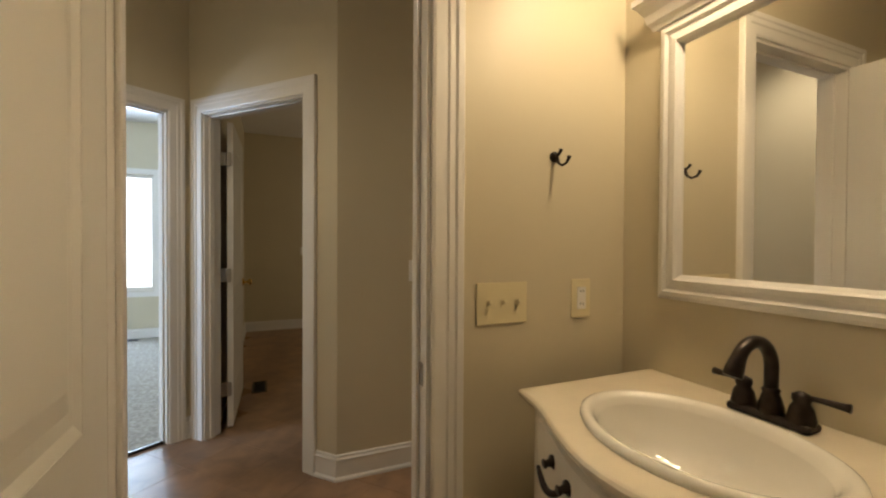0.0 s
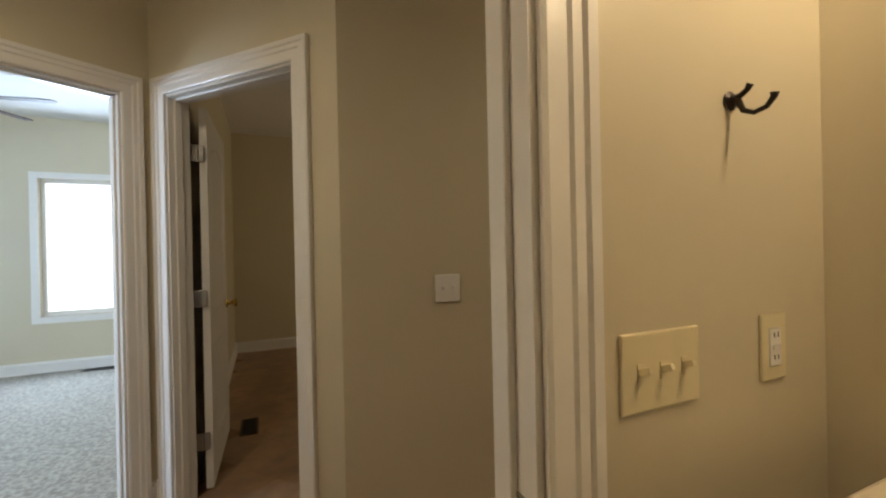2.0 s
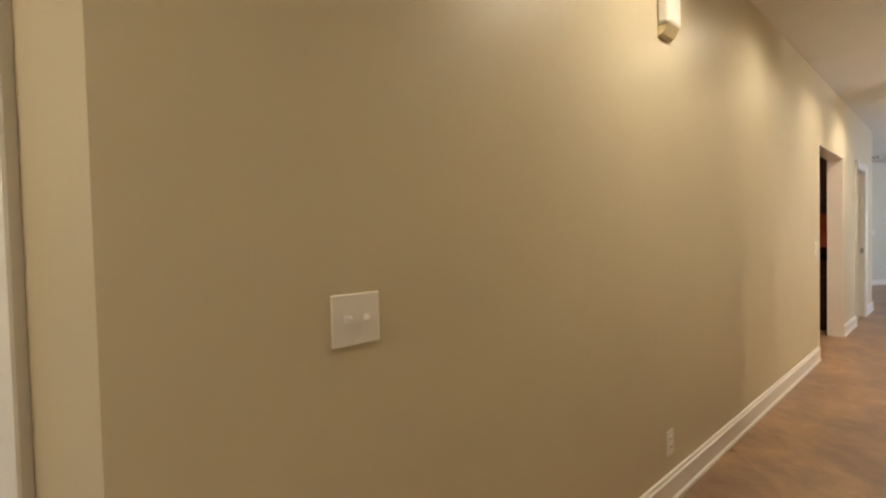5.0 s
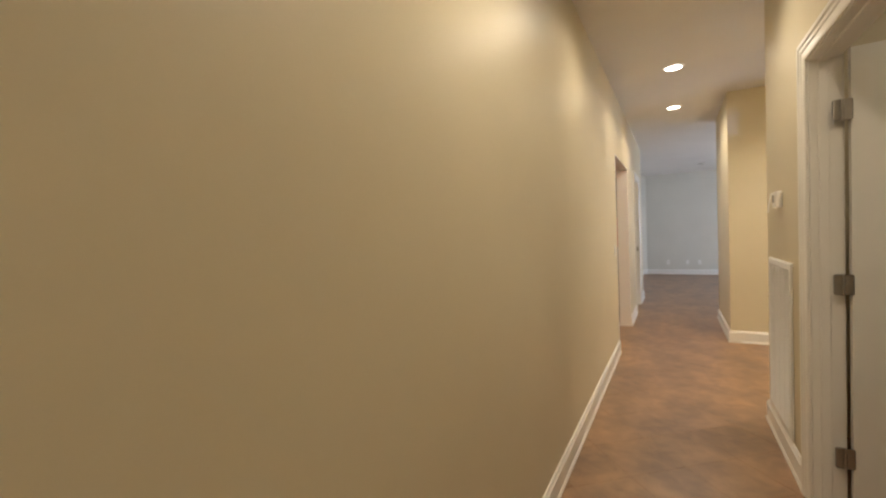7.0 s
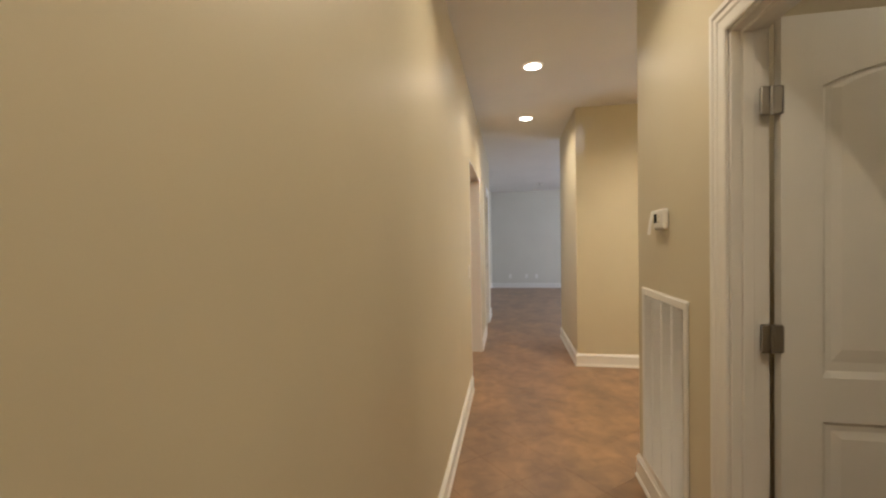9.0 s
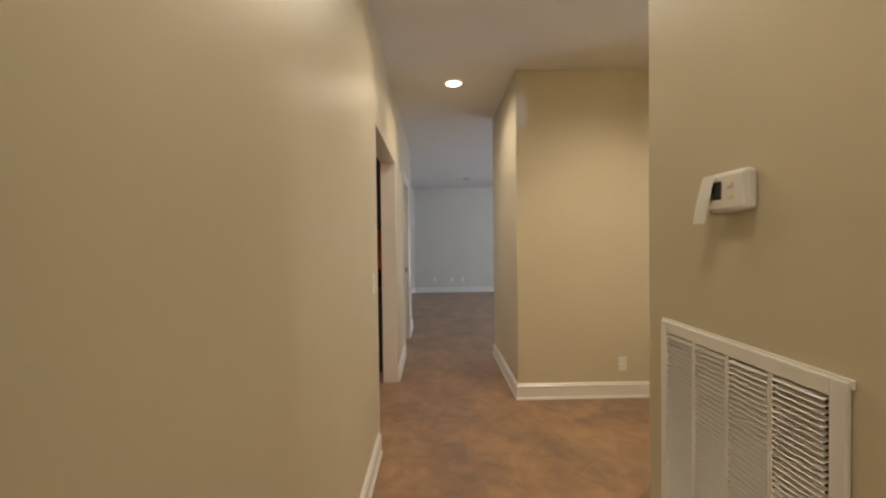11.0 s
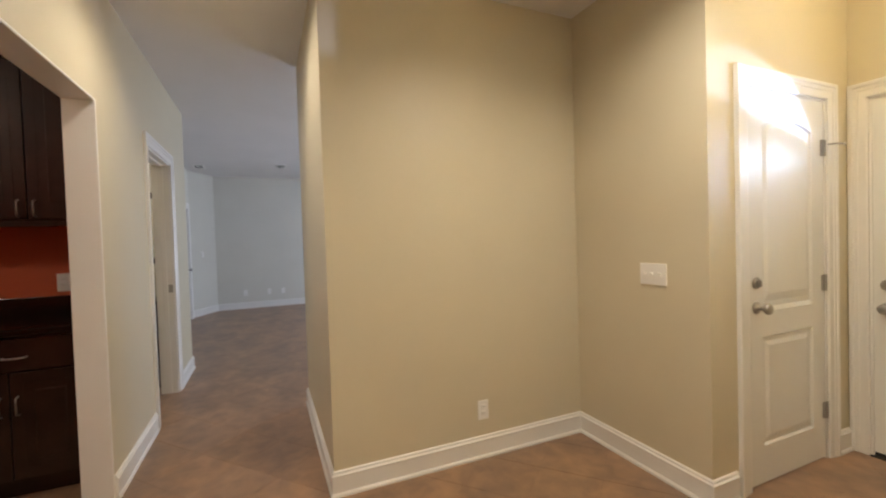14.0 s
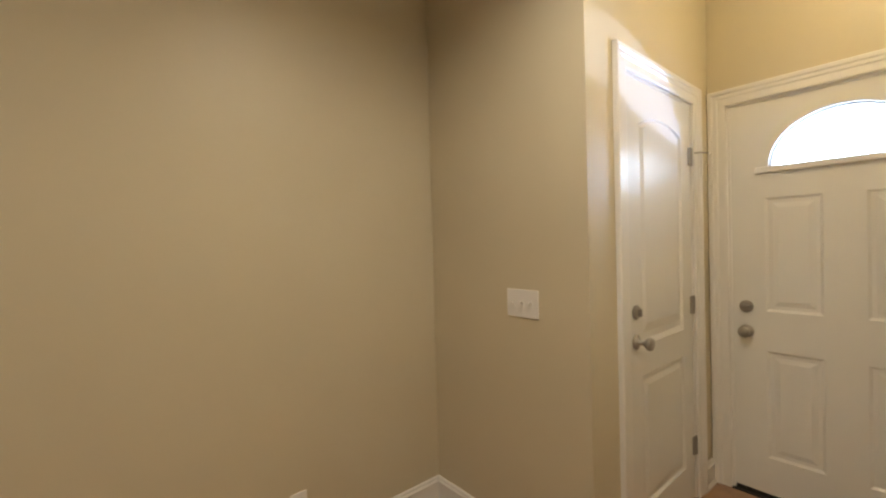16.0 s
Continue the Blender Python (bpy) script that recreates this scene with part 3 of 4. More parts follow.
# ---- bedroom window and fan ----
def window(name, x0, x1, z0, z1, y, label):
    ob = thing(name, Matrix(), label, "window", kind="structure")
    for a, b, c, d in ((x0 - 0.07, x0, z0 - 0.07, z1 + 0.07), (x1, x1 + 0.07, z0 - 0.07, z1 + 0.07), (x0, x1, z1, z1 + 0.07), (x0, x1, z0 - 0.07, z0)):
        part("casing", box(a, b, y - 0.018, y - 0.001, c, d, bevel=0.003), TRIM, ob)
    for a, b, c, d in ((x0 + 0.001, x0 + 0.035, z0, z1), (x1 - 0.035, x1 - 0.001, z0, z1), (x0 + 0.035, x1 - 0.035, z1 - 0.04, z1), (x0 + 0.035, x1 - 0.035, z0, z0 + 0.05)):
        part("sash", box(a, b, y + 0.06, y + 0.10, c, d), TRIM, ob)
    g = part("glass_pane", box(x0 + 0.034, x1 - 0.034, y + 0.078, y + 0.082, z0 + 0.049, z1 - 0.039), GLASS, ob)
    g.visible_shadow = False
    return ob


window("window_1", -1.73, -0.92, 0.61, 2.10, 6.6, "white framed bedroom window with bright daylight")


def ceiling_fan(x, y):
    ob = thing("ceiling_fan", pose(x, y, CEIL), "dark ceiling fan with wooden blades at rest", "ceiling fan")
    part("canopy", add_lathe(bmesh.new(), [(0.02, -0.07), (0.06, -0.05), (0.075, -0.004)], 20), FANWOOD, ob)
    part("rod", add_lathe(bmesh.new(), [(0.012, -0.22), (0.012, -0.06)], 10), FANWOOD, ob)
    part("motor", add_lathe(bmesh.new(), [(0.05, -0.36), (0.11, -0.34), (0.13, -0.28), (0.11, -0.23), (0.03, -0.21)], 24), FANWOOD, ob)
    for k in range(5):
        bm = add_poly(bmesh.new(), [(0.18, -0.045), (0.60, -0.07), (0.65, -0.04), (0.65, 0.04), (0.60, 0.07), (0.18, 0.045)], -0.316, -0.308, "z")
        b = part("blade", bm, FANWOOD, ob)
        b.rotation_euler = (radians(8), 0, radians(72 * k - 8))
        part("blade_arm", box(0.10, 0.22, -0.018, 0.018, -0.306, -0.298), BRONZE, ob).rotation_euler = (0, 0, radians(72 * k - 8))
    return ob


ceiling_fan(-1.62, 4.95)


def floor_vent(x, y, turn, label):
    ob = thing("floor_vent", pose(x, y, 0, 0, 0, turn), label, "floor vent")
    part("frame", box(-0.15, 0.15, -0.06, 0.06, 0.001, 0.006, bevel=0.002), BRONZE, ob)
    for k in range(11):
        part("slat", box(-0.125 + k * 0.024, -0.113 + k * 0.024, -0.042, 0.042, 0.006, 0.010), RUBBER, ob)
    return ob


floor_vent(0.36, 4.12, 90, "dark metal floor register on dark room tiles")
v = floor_vent(-1.20, 6.48, 0, "dark metal floor register by the bedroom window")
v.location.z = 0.014


# ---- ceiling lights ----
def can(x, y):
    ob = thing("recessed_light", pose(x, y, CEIL), "lit round recessed ceiling light", "ceiling light", "hall recessed lights")
    bm = bmesh.new()
    rings = [[bm.verts.new((r * math.cos(2 * math.pi * k / 32), r * math.sin(2 * math.pi * k / 32), z)) for k in range(32)] for r, z in ((0.088, -0.001), (0.088, -0.005), (0.080, -0.010), (0.068, -0.008), (0.066, -0.002))]
    for a, b in zip(rings, rings[1:]):
        for k in range(32):
            bm.faces.new((a[k], a[(k + 1) % 32], b[(k + 1) % 32], b[k]))
    part("trim_ring", bm, PLATE, ob)
    part("lens", add_lathe(bmesh.new(), [(0.067, -0.005), (0.067, -0.002)], 32), CANGLOW, ob, "glowing lens")


for cx, cy, watts in CANS:
    can(cx, cy)


def ceiling_vent(x, y):
    ob = thing("ceiling_vent", pose(x, y, CEIL), "white slotted supply vent in living room ceiling", "ceiling vent", "living room ceiling vents")
    for a, b, c, d in ((-0.18, 0.18, -0.09, -0.065), (-0.18, 0.18, 0.065, 0.09), (-0.18, -0.155, -0.065, 0.065), (0.155, 0.18, -0.065, 0.065)):
        part("frame_rail", box(a, b, c, d, -0.012, -0.001, bevel=0.003), PLATE, ob)
    # ceiling stays solid here; the sheet's black paints the vent's inner shade
    part("backing", box(-0.155, 0.155, -0.065, 0.065, -0.003, -0.001), DARK, ob, "black sheet painting the shade above the slats")
    for k in range(6):
        s = part("slat", box(-0.154, 0.154, -0.007, 0.007, -0.0008, 0.0008), PLATE, ob)
        s.location, s.rotation_euler = (0, -0.053 + k * 0.0212, -0.008), (radians(40), 0, 0)


ceiling_vent(13.25, 2.70)
ceiling_vent(12.90, 1.35)


# ---- plates on walls ----
def plate(name, m, gangs, kind, mat, label, category):
    """A wall plate; m: its centre, x along the wall, y into it, z up."""
    ob = thing(name, m, label, category)
    w = 0.072 + 0.0463 * (gangs - 1)
    part("cover", box(-w / 2, w / 2, -0.006, 0.0, -0.0585, 0.0585, bevel=0.003), mat, ob)
    for g in range(gangs):
        gx = (g - (gangs - 1) / 2) * 0.0463
        if kind == "toggle":
            part("slot", box(gx - 0.006, gx + 0.006, -0.0075, -0.005, -0.013, 0.013), mat, ob)
            bm = box(-0.0045, 0.0045, -0.019, 0.0, -0.005, 0.005, bevel=0.0015)
            tg = part("toggle", bm, PLATE if mat is PLATE else mat, ob)
            tg.location, tg.rotation_euler = (gx, -0.006, 0), (radians(-24), 0, 0)
        elif kind == "rocker":
            for dz in (-0.017, 0.017):
                part("rocker", box(gx - 0.016, gx + 0.016, -0.010, -0.005, dz - 0.015, dz + 0.015, bevel=0.002), mat, ob)
        else:
            dark = IVORY if mat is IVORY else mat
            if kind == "gfci":
                part("socket", box(gx - 0.0165, gx + 0.0165, -0.009, -0.005, -0.034, 0.034, bevel=0.002), PLATE, ob)
                part("test_button", box(gx - 0.010, gx + 0.010, -0.011, -0.008, -0.004, 0.004), PLATE, ob)
            else:
                for dz in (-0.0195, 0.0195):
                    part("socket", box(gx - 0.0165, gx + 0.0165, -0.009, -0.005, dz - 0.014, dz + 0.014, bevel=0.004), dark, ob)
            # raised black blocks paint the shade of the plug holes
            for dz in (-0.0195, 0.0195):
                for dx in (-0.0055, 0.0055):
                    part("slot", box(gx + dx - 0.001, gx + dx + 0.001, -0.0098, -0.0085, dz - 0.002, dz + 0.006), DARK, ob)
    return ob


plate("light_switch", pose(1.203, 2.4448, 1.089), 2, "toggle", PLATE, "white double toggle switch plate on tan wall", "light switch")
plate("light_switch", pose(5.95, 2.4448, 1.095), 1, "rocker", PLATE, "white stacked rocker switch by the kitchen opening", "light switch")
plate("outlet", pose(2.805, 2.4448, 0.277), 1, "outlet", PLATE, "white outlet low on tan hall wall", "outlet")
plate("light_switch", pose(6.366, -0.2498, 1.102, 0, 0, 180), 3, "toggle", PLATE, "white triple toggle switch plate in the entry", "light switch")
plate("outlet", pose(6.9598, 0.498, 0.288, 0, 0, -90), 1, "outlet", PLATE, "white outlet low on the nook wall", "outlet")
plate("light_switch", pose(1.028, 1.2652, 1.073), 3, "toggle", IVORY, "ivory triple toggle switch plate in bathroom", "light switch")
plate("outlet", pose(1.308, 1.2652, 1.075), 1, "gfci", IVORY, "ivory outlet plate with white test buttons", "outlet")
for oy in (2.08, 1.62, 1.34):
    plate("outlet", pose(14.3998, oy, 0.33, 0, 0, -90), 1, "outlet", PLATE, "white outlet low on the far wall", "outlet")
plate("light_switch", pose(14.03, 2.799, 1.18, 0, 0, -28.3), 1, "toggle", PLATE, "white single switch on the far wall", "light switch")
plate("light_switch", pose(0.90, 6.5998, 1.12), 1, "toggle", PLATE, "white switch on the dark room wall", "light switch")
plate("outlet", pose(8.2698, 2.90, 1.12, 0, 0, -90), 1, "outlet", PLATE, "white outlet on orange kitchen backsplash", "outlet")


# ---- bathroom things ----
VC = 0.78       # middle of the vanity along its wall


def bow(y, inset):
    return 1.02 + inset - 0.050 * (1 + math.cos(math.pi * min(1.0, abs(y - VC) / 0.385)))


def bowed(y0, y1, inset, back, n=18):
    pts = [(bow(y0 + (y1 - y0) * k / n, inset), y0 + (y1 - y0) * k / n) for k in range(n + 1)]
    return pts + [(back, y1), (back, y0)]


def bowed_slab(y0, y1, inset, depth, z0, z1, n=14):
    front = [(bow(y0 + (y1 - y0) * k / n, inset), y0 + (y1 - y0) * k / n) for k in range(n + 1)]
    rear = [(x + depth, y) for x, y in front[::-1]]
    return add_poly(bmesh.new(), front + rear, z0, z1, "z")


def vanity():
    ob = thing("bathroom_vanity", pose(0, 0, 0), "antique white bow-front vanity with cream top", "vanity")
    bm = add_poly(bmesh.new(), bowed(VC - 0.36, VC + 0.36, 0.035, 1.478), 0.09, 0.832, "z")
    bmesh.ops.delete(bm, geom=[f for f in bm.faces if f.calc_center_median().z > 0.83], context="FACES_ONLY")
    part("body", bm, VANITY, ob)
    part("plinth", add_poly(bmesh.new(), bowed(VC - 0.36, VC + 0.36, 0.08, 1.478), 0.0, 0.09, "z"), VANITY, ob)
    bm = bmesh.new()
    # top with a stepped, rounded edge
    prof = ((0.022, 0.832), (0.012, 0.838), (0.010, 0.845), (0.002, 0.849), (0.0, 0.858), (0.004, 0.864), (0.010, 0.866))
    rings = []
    for ins, z in prof:
        y0, y1 = VC - 0.385 + ins, VC + 0.385 - ins
        rings.append([bm.verts.new((x, y, z)) for x, y in bowed(y0, y1, ins, 1.484)])
    for a, b in zip(rings, rings[1:]):
        for k in range(len(a)):
            bm.faces.new((a[k], a[(k + 1) % len(a)], b[(k + 1) % len(a)], b[k]))
    bm.faces.new(rings[-1])
    part("top", bm, CREAM, ob, "cream countertop with a moulded edge")
    dr = part("drawer", bowed_slab(VC - 0.31, VC + 0.31, 0.018, 0.02, 0.69, 0.812), VANITY, ob)
    for a, b in ((VC - 0.31, VC - 0.006), (VC + 0.006, VC + 0.31)):
        part("door", bowed_slab(a, b, 0.018, 0.02, 0.13, 0.672), VANITY, ob)
        part("door_panel", bowed_slab(a + 0.05, b - 0.05, 0.012, 0.01, 0.19, 0.612), VANITY, ob)
    # strip on the closed body; its black paints the shade of a door gap
    part("edge_strip", bowed_slab(VC + 0.316, VC + 0.326, 0.030, 0.01, 0.13, 0.672), DARK, ob, "black strip painting a shaded gap beside the door")
    for hy in (VC + 0.165, VC - 0.165):
        bm = bmesh.new()
        for e in (-0.045, 0.045):
            x = bow(hy + e, 0.018)
            add_lathe(bm, [(0.015, 0), (0.015, 0.003), (0.009, 0.006), (0.007, 0.02), (0.010, 0.024)], 14, Matrix.Translation((x, hy + e, 0.765)) @ Matrix.Rotation(radians(-90), 4, "Y"))
        pts = [(bow(hy, 0.018) - 0.022 - 0.008 * math.sin(math.pi * k / 10), hy - 0.045 + 0.09 * k / 10, 0.765 - 0.030 * math.sin(math.pi * k / 10)) for k in range(11)]
        add_tube(bm, pts, [0.0045 + 0.003 * math.sin(math.pi * k / 10) for k in range(11)], 10)
        part("handle", bm, BRONZE, ob, "dark bronze bail pull", smooth=True)
    return ob


vanity()


def sink(cx, cy, sx, sy):
    ob = thing("sink", pose(cx, cy, 0.8665), "white oval porcelain drop-in sink in vanity top", "sink")
    bm = bmesh.new()
    prof = [(1.0, 0.0), (1.01, 0.006), (1.0, 0.013), (0.96, 0.017), (0.91, 0.015), (0.87, 0.006), (0.84, -0.008)]
    steps = 48
    rings = [[bm.verts.new((sx * f * math.cos(2 * math.pi * k / steps), sy * f * math.sin(2 * math.pi * k / steps), z)) for k in range(steps)] for f, z in prof]
    for a, b in zip(rings, rings[1:]):
        for k in range(steps):
            bm.faces.new((a[k], a[(k + 1) % steps], b[(k + 1) % steps], b[k]))
    part("rim", bm, PORCELAIN, ob, smooth=True)
    bm = bmesh.new()
    prof = [(0.845, -0.006), (0.81, -0.035), (0.74, -0.075), (0.58, -0.112), (0.30, -0.128), (0.10, -0.132)]
    rings = [[bm.verts.new((sx * f * math.cos(2 * math.pi * k / steps), sy * f * math.sin(2 * math.pi * k / steps), z)) for k in range(steps)] for f, z in prof]
    for a, b in zip(rings, rings[1:]):
        for k in range(steps):
            bm.faces.new((a[k], a[(k + 1) % steps], b[(k + 1) % steps], b[k]))
    bm.faces.new(rings[-1])
    part("bowl", bm, PORCELAIN, ob, smooth=True)
    part("drain", add_lathe(bmesh.new(), [(0.021, -0.1315), (0.021, -0.128), (0.015, -0.127)], 20), NICKEL, ob)


SINK = (1.175, 0.795, 0.180, 0.240)


sink(*SINK)
for ob in [o for o in bpy.data.objects if o.parent and o.parent.name.startswith("bathroom_vanity") and o.name.split(".")[0] in ("top",)]:
    bm = bmesh.new()
    bm.from_mesh(ob.data)
    # open the top face with an oval ring
    z = max(v.co.z for v in bm.verts)
    face = max((f for f in bm.faces if all(abs(v.co.z - z) < 1e-5 for v in f.verts)), key=lambda f: f.calc_area())
    rim = [v for v in face.verts]
    bmesh.ops.delete(bm, geom=[face], context="FACES_ONLY")
    n = 64
    oval = [bm.verts.new((SINK[0] + SINK[2] * 0.9 * math.cos(2 * math.pi * k / n), SINK[1] + SINK[3] * 0.9 * math.sin(2 * math.pi * k / n), z)) for k in range(n)]
    es = [bm.edges.new((oval[k], oval[(k + 1) % n])) for k in range(n)]
    bound = [e for e in bm.edges if e.is_boundary and all(abs(v.co.z - z) < 1e-5 for v in e.verts)]
    bmesh.ops.triangle_fill(bm, edges=list(set(es + bound)), use_beauty=True, use_dissolve=False)
    bad = [f for f in bm.faces if abs(f.calc_center_median().z - z) < 1e-5 and ((f.calc_center_median().x - SINK[0]) / (SINK[2] * 0.89)) ** 2 + ((f.calc_center_median().y - SINK[1]) / (SINK[3] * 0.89)) ** 2 < 0.98]
    bmesh.ops.delete(bm, geom=bad, context="FACES_ONLY")
    bmesh.ops.recalc_face_normals(bm, faces=bm.faces)
    bm.to_mesh(ob.data)
    bm.free()


def faucet(x, y, z):
    ob = thing("faucet", pose(x, y, z), "dark bronze centerset faucet with gooseneck spout", "faucet")
    part("base", box(-0.026, 0.026, -0.080, 0.080, 0, 0.018, bevel=0.008), BRONZE, ob)
    bm = add_lathe(bmesh.new(), [(0.026, 0.012), (0.024, 0.03), (0.018, 0.05), (0.015, 0.06), (0.018, 0.064), (0.013, 0.07)], 20)
    pts = [(0, 0, 0.06), (0, 0, 0.11)] + [(-0.060 + 0.060 * math.cos(a), 0, 0.112 + 0.060 * math.sin(a)) for a in [math.pi * 0.82 * k / 12 for k in range(13)]] + [(-0.124, 0, 0.122), (-0.130, 0, 0.108)]
    add_tube(bm, pts, [0.0135] * (len(pts) - 3) + [0.014, 0.0175, 0.018], 16)
    part("spout", bm, BRONZE, ob, smooth=True)
    for s in (-1, 1):
        bm = add_lathe(bmesh.new(), [(0.024, 0.012), (0.025, 0.022), (0.020, 0.045), (0.014, 0.056), (0.017, 0.062), (0.016, 0.072), (0.006, 0.078)], 18, Matrix.Translation((0, 0.055 * s, 0)))
        h = part("handle", bm, BRONZE, ob, smooth=True)
        bm = add_tube(bmesh.new(), [(0, 0.055 * s, 0.068), (0.004, (0.085) * s, 0.069), (0.008, 0.118 * s, 0.068), (0.009, 0.128 * s, 0.068)], [0.006, 0.0055, 0.0075, 0.009], 12)
        part("lever", bm, BRONZE, h, smooth=True)


faucet(1.415, 0.797, 0.866)


def mirror():
    ob = thing("wall_mirror", pose(1.484, VC, 0), "white moulded frame mirror with crown above vanity", "mirror")
    half, z0, z1 = 0.345, 1.085, 1.862
    prof = [(0.0, 0.0), (0.0, 0.012), (0.010, 0.020), (0.022, 0.024), (0.030, 0.016), (0.042, 0.022), (0.056, 0.024), (0.062, 0.016), (0.070, 0.010), (0.072, 0.002)]
    corners = [(half, z0, -1, 1), (half, z1, -1, -1), (-half, z1, 1, -1), (-half, z0, 1, 1)]
    rings = [[(-v, y + sy * u, z + sz * u) for u, v in prof] for y, z, sy, sz in corners]
    for i in range(4):
        bm = bmesh.new()
        a = [bm.verts.new(p) for p in rings[i]]
        b = [bm.verts.new(p) for p in rings[(i + 1) % 4]]
        for k in range(len(prof) - 1):
            bm.faces.new((a[k], a[k + 1], b[k + 1], b[k]))
        part("frame_rail", bm, TRIM, ob)
    part("glass", box(-0.006, -0.003, -half + 0.065, half - 0.065, z0 + 0.065, z1 - 0.065), MIRROR, ob, "silvered mirror glass")
    bm = bmesh.new()
    crown = [(0.0, 0.0), (0.022, 0.0), (0.026, 0.012), (0.034, 0.022), (0.040, 0.045), (0.056, 0.070), (0.066, 0.078), (0.066, 0.096), (0.0, 0.096)]
    a = [bm.verts.new((-v, half + v * 0.9, z1 + z)) for v, z in crown]
    b = [bm.verts.new((-v, -half - v * 0.9, z1 + z)) for v, z in crown]
    for k in range(len(crown)):
        bm.faces.new((a[k], a[(k + 1) % len(crown)], b[(k + 1) % len(crown)], b[k]))
    bm.faces.new(a)
    bm.faces.new(b[::-1])
    part("crown", bm, TRIM, ob, "white crown moulding")


mirror()


def robe_hook(x, y, z):
    ob = thing("robe_hook", pose(x, y, z), "dark bronze robe hook on bathroom wall", "hook")
    part("rose", add_lathe(bmesh.new(), [(0.016, 0), (0.016, 0.003), (0.011, 0.007), (0.007, 0.012)], 18, Matrix.Rotation(radians(90), 4, "X")), BRONZE, ob)
    pts = [(0, -0.008, 0), (0.0, -0.014, -0.004), (0.0, -0.022, -0.022), (0.0, -0.038, -0.030), (0.0, -0.056, -0.026), (0, -0.066, -0.014), (0, -0.067, -0.008)]
    part("arm", add_tube(bmesh.new(), pts, [0.006, 0.006, 0.0045, 0.004, 0.004, 0.005, 0.007], 10), BRONZE, ob, smooth=True)
    upper = [(0, -0.008, 0.002), (0, -0.018, 0.004), (0, -0.028, 0.010), (0, -0.033, 0.018)]
    part("upper_prong", add_tube(bmesh.new(), upper, [0.006, 0.005, 0.0045, 0.006], 10), BRONZE, ob, smooth=True)


robe_hook(1.205, 1.2645, 1.497)
tagged(part("strike_plate", box(0.799, 0.8025, 1.285, 1.318, 0.860, 0.920, bevel=0.001), NICKEL), "satin metal strike plate on the bathroom jamb", "strike plate")


# ---- hall things ----
def return_grille(x0, x1, z0, z1, y):
    ob = thing("return_air_grille", pose(x0, y, z0), "white louvred return air grille on tan wall", "air grille")
    w, h = x1 - x0, z1 - z0
    for a, b, c, d in ((0, 0.032, 0, h), (w - 0.032, w, 0, h), (0.032, w - 0.032, h - 0.034, h), (0.032, w - 0.032, 0, 0.034)):
        part("frame_rail", box(a, b, 0.001, 0.012, c, d, bevel=0.003), PLATE, ob)
    part("lip", box(-0.006, w + 0.006, 0.0, 0.005, h - 0.012, h + 0.006, bevel=0.002), PLATE, ob)
    # no duct is cut: this sheet's black paints the shade between slats
    part("backing", box(0.01, w - 0.01, 0.0005, 0.002, 0.01, h - 0.01), DARK, ob, "black sheet painting the shade behind the louvres")
    cols = 4
    cw = (w - 0.064) / cols
    for k in range(1, cols):
        part("mullion", box(0.032 + k * cw - 0.007, 0.032 + k * cw + 0.007, 0.002, 0.0115, 0.034, h - 0.034), PLATE, ob)
    bm = box(-cw / 2 + 0.006, cw / 2 - 0.006, -0.0070, 0.0070, -0.0009, 0.0009)
    me = None
    n = int((h - 0.07) / 0.0127)
    step = (h - 0.084) / (n - 1)
    for c in range(cols):
        for k in range(n):
            if me is None:
                s = part("slat", bm, PLATE, ob)
                me = s.data
            else:
                s = new("slat", me)
                s.parent = ob
            s.location = (0.032 + (c + 0.5) * cw, 0.0085, 0.042 + k * step)
            s.rotation_euler = (radians(-23), 0, 0)


return_grille(4.19, 4.76, 0.145, 1.092, 1.3755)


def thermostat():
    ob = thing("thermostat", pose(4.455, 1.3755, 1.446), "white wall thermostat with a small dark display", "thermostat")
    part("case", box(-0.062, 0.062, 0, 0.030, -0.047, 0.047, bevel=0.010), PLATE, ob)
    part("display", box(0.012, 0.046, 0.029, 0.0312, -0.016, 0.026, bevel=0.001), LCD, ob, "dark grey display")
    for bz in (0.014, -0.012):
        part("button", box(-0.026, -0.008, 0.029, 0.0325, bz - 0.006, bz + 0.006, bevel=0.002), VANITY, ob)
    bm = bmesh.new()
    n = 6
    rows = [[(0.044 + 0.018 * k / n + dx, 0.032 + 0.014 * math.sin(1.6 * k / n), 0.044 - 0.115 * k / n) for dx in (-0.016, 0.030)] for k in range(n + 1)]
    front = [[bm.verts.new(p) for p in r] for r in rows]
    back = [[bm.verts.new((p[0], p[1] + 0.0008, p[2])) for p in r] for r in rows]
    for g in (front, back):
        for a, b in zip(g, g[1:]):
            bm.faces.new((a[0], a[1], b[1], b[0]))
    tag = part("paper_tag", bm, PAPER, ob, "white paper leaflet hanging loose")


thermostat()


def motion_sensor():
    ob = thing("alarm_sensor", pose(2.79, 2.4448, 2.27), "white plastic alarm sensor high on hall wall", "sensor")
    part("case", box(-0.068, 0.068, -0.052, 0, -0.07, 0.075, bevel=0.014), PLATE, ob)
    bm = add_poly(bmesh.new(), [(-0.048, -0.066), (0.0, -0.066), (0.0, -0.110), (-0.022, -0.105)], -0.058, 0.058, "x")
    part("lens", bm, IVORY, ob, "tinted sensor underside")


motion_sensor()


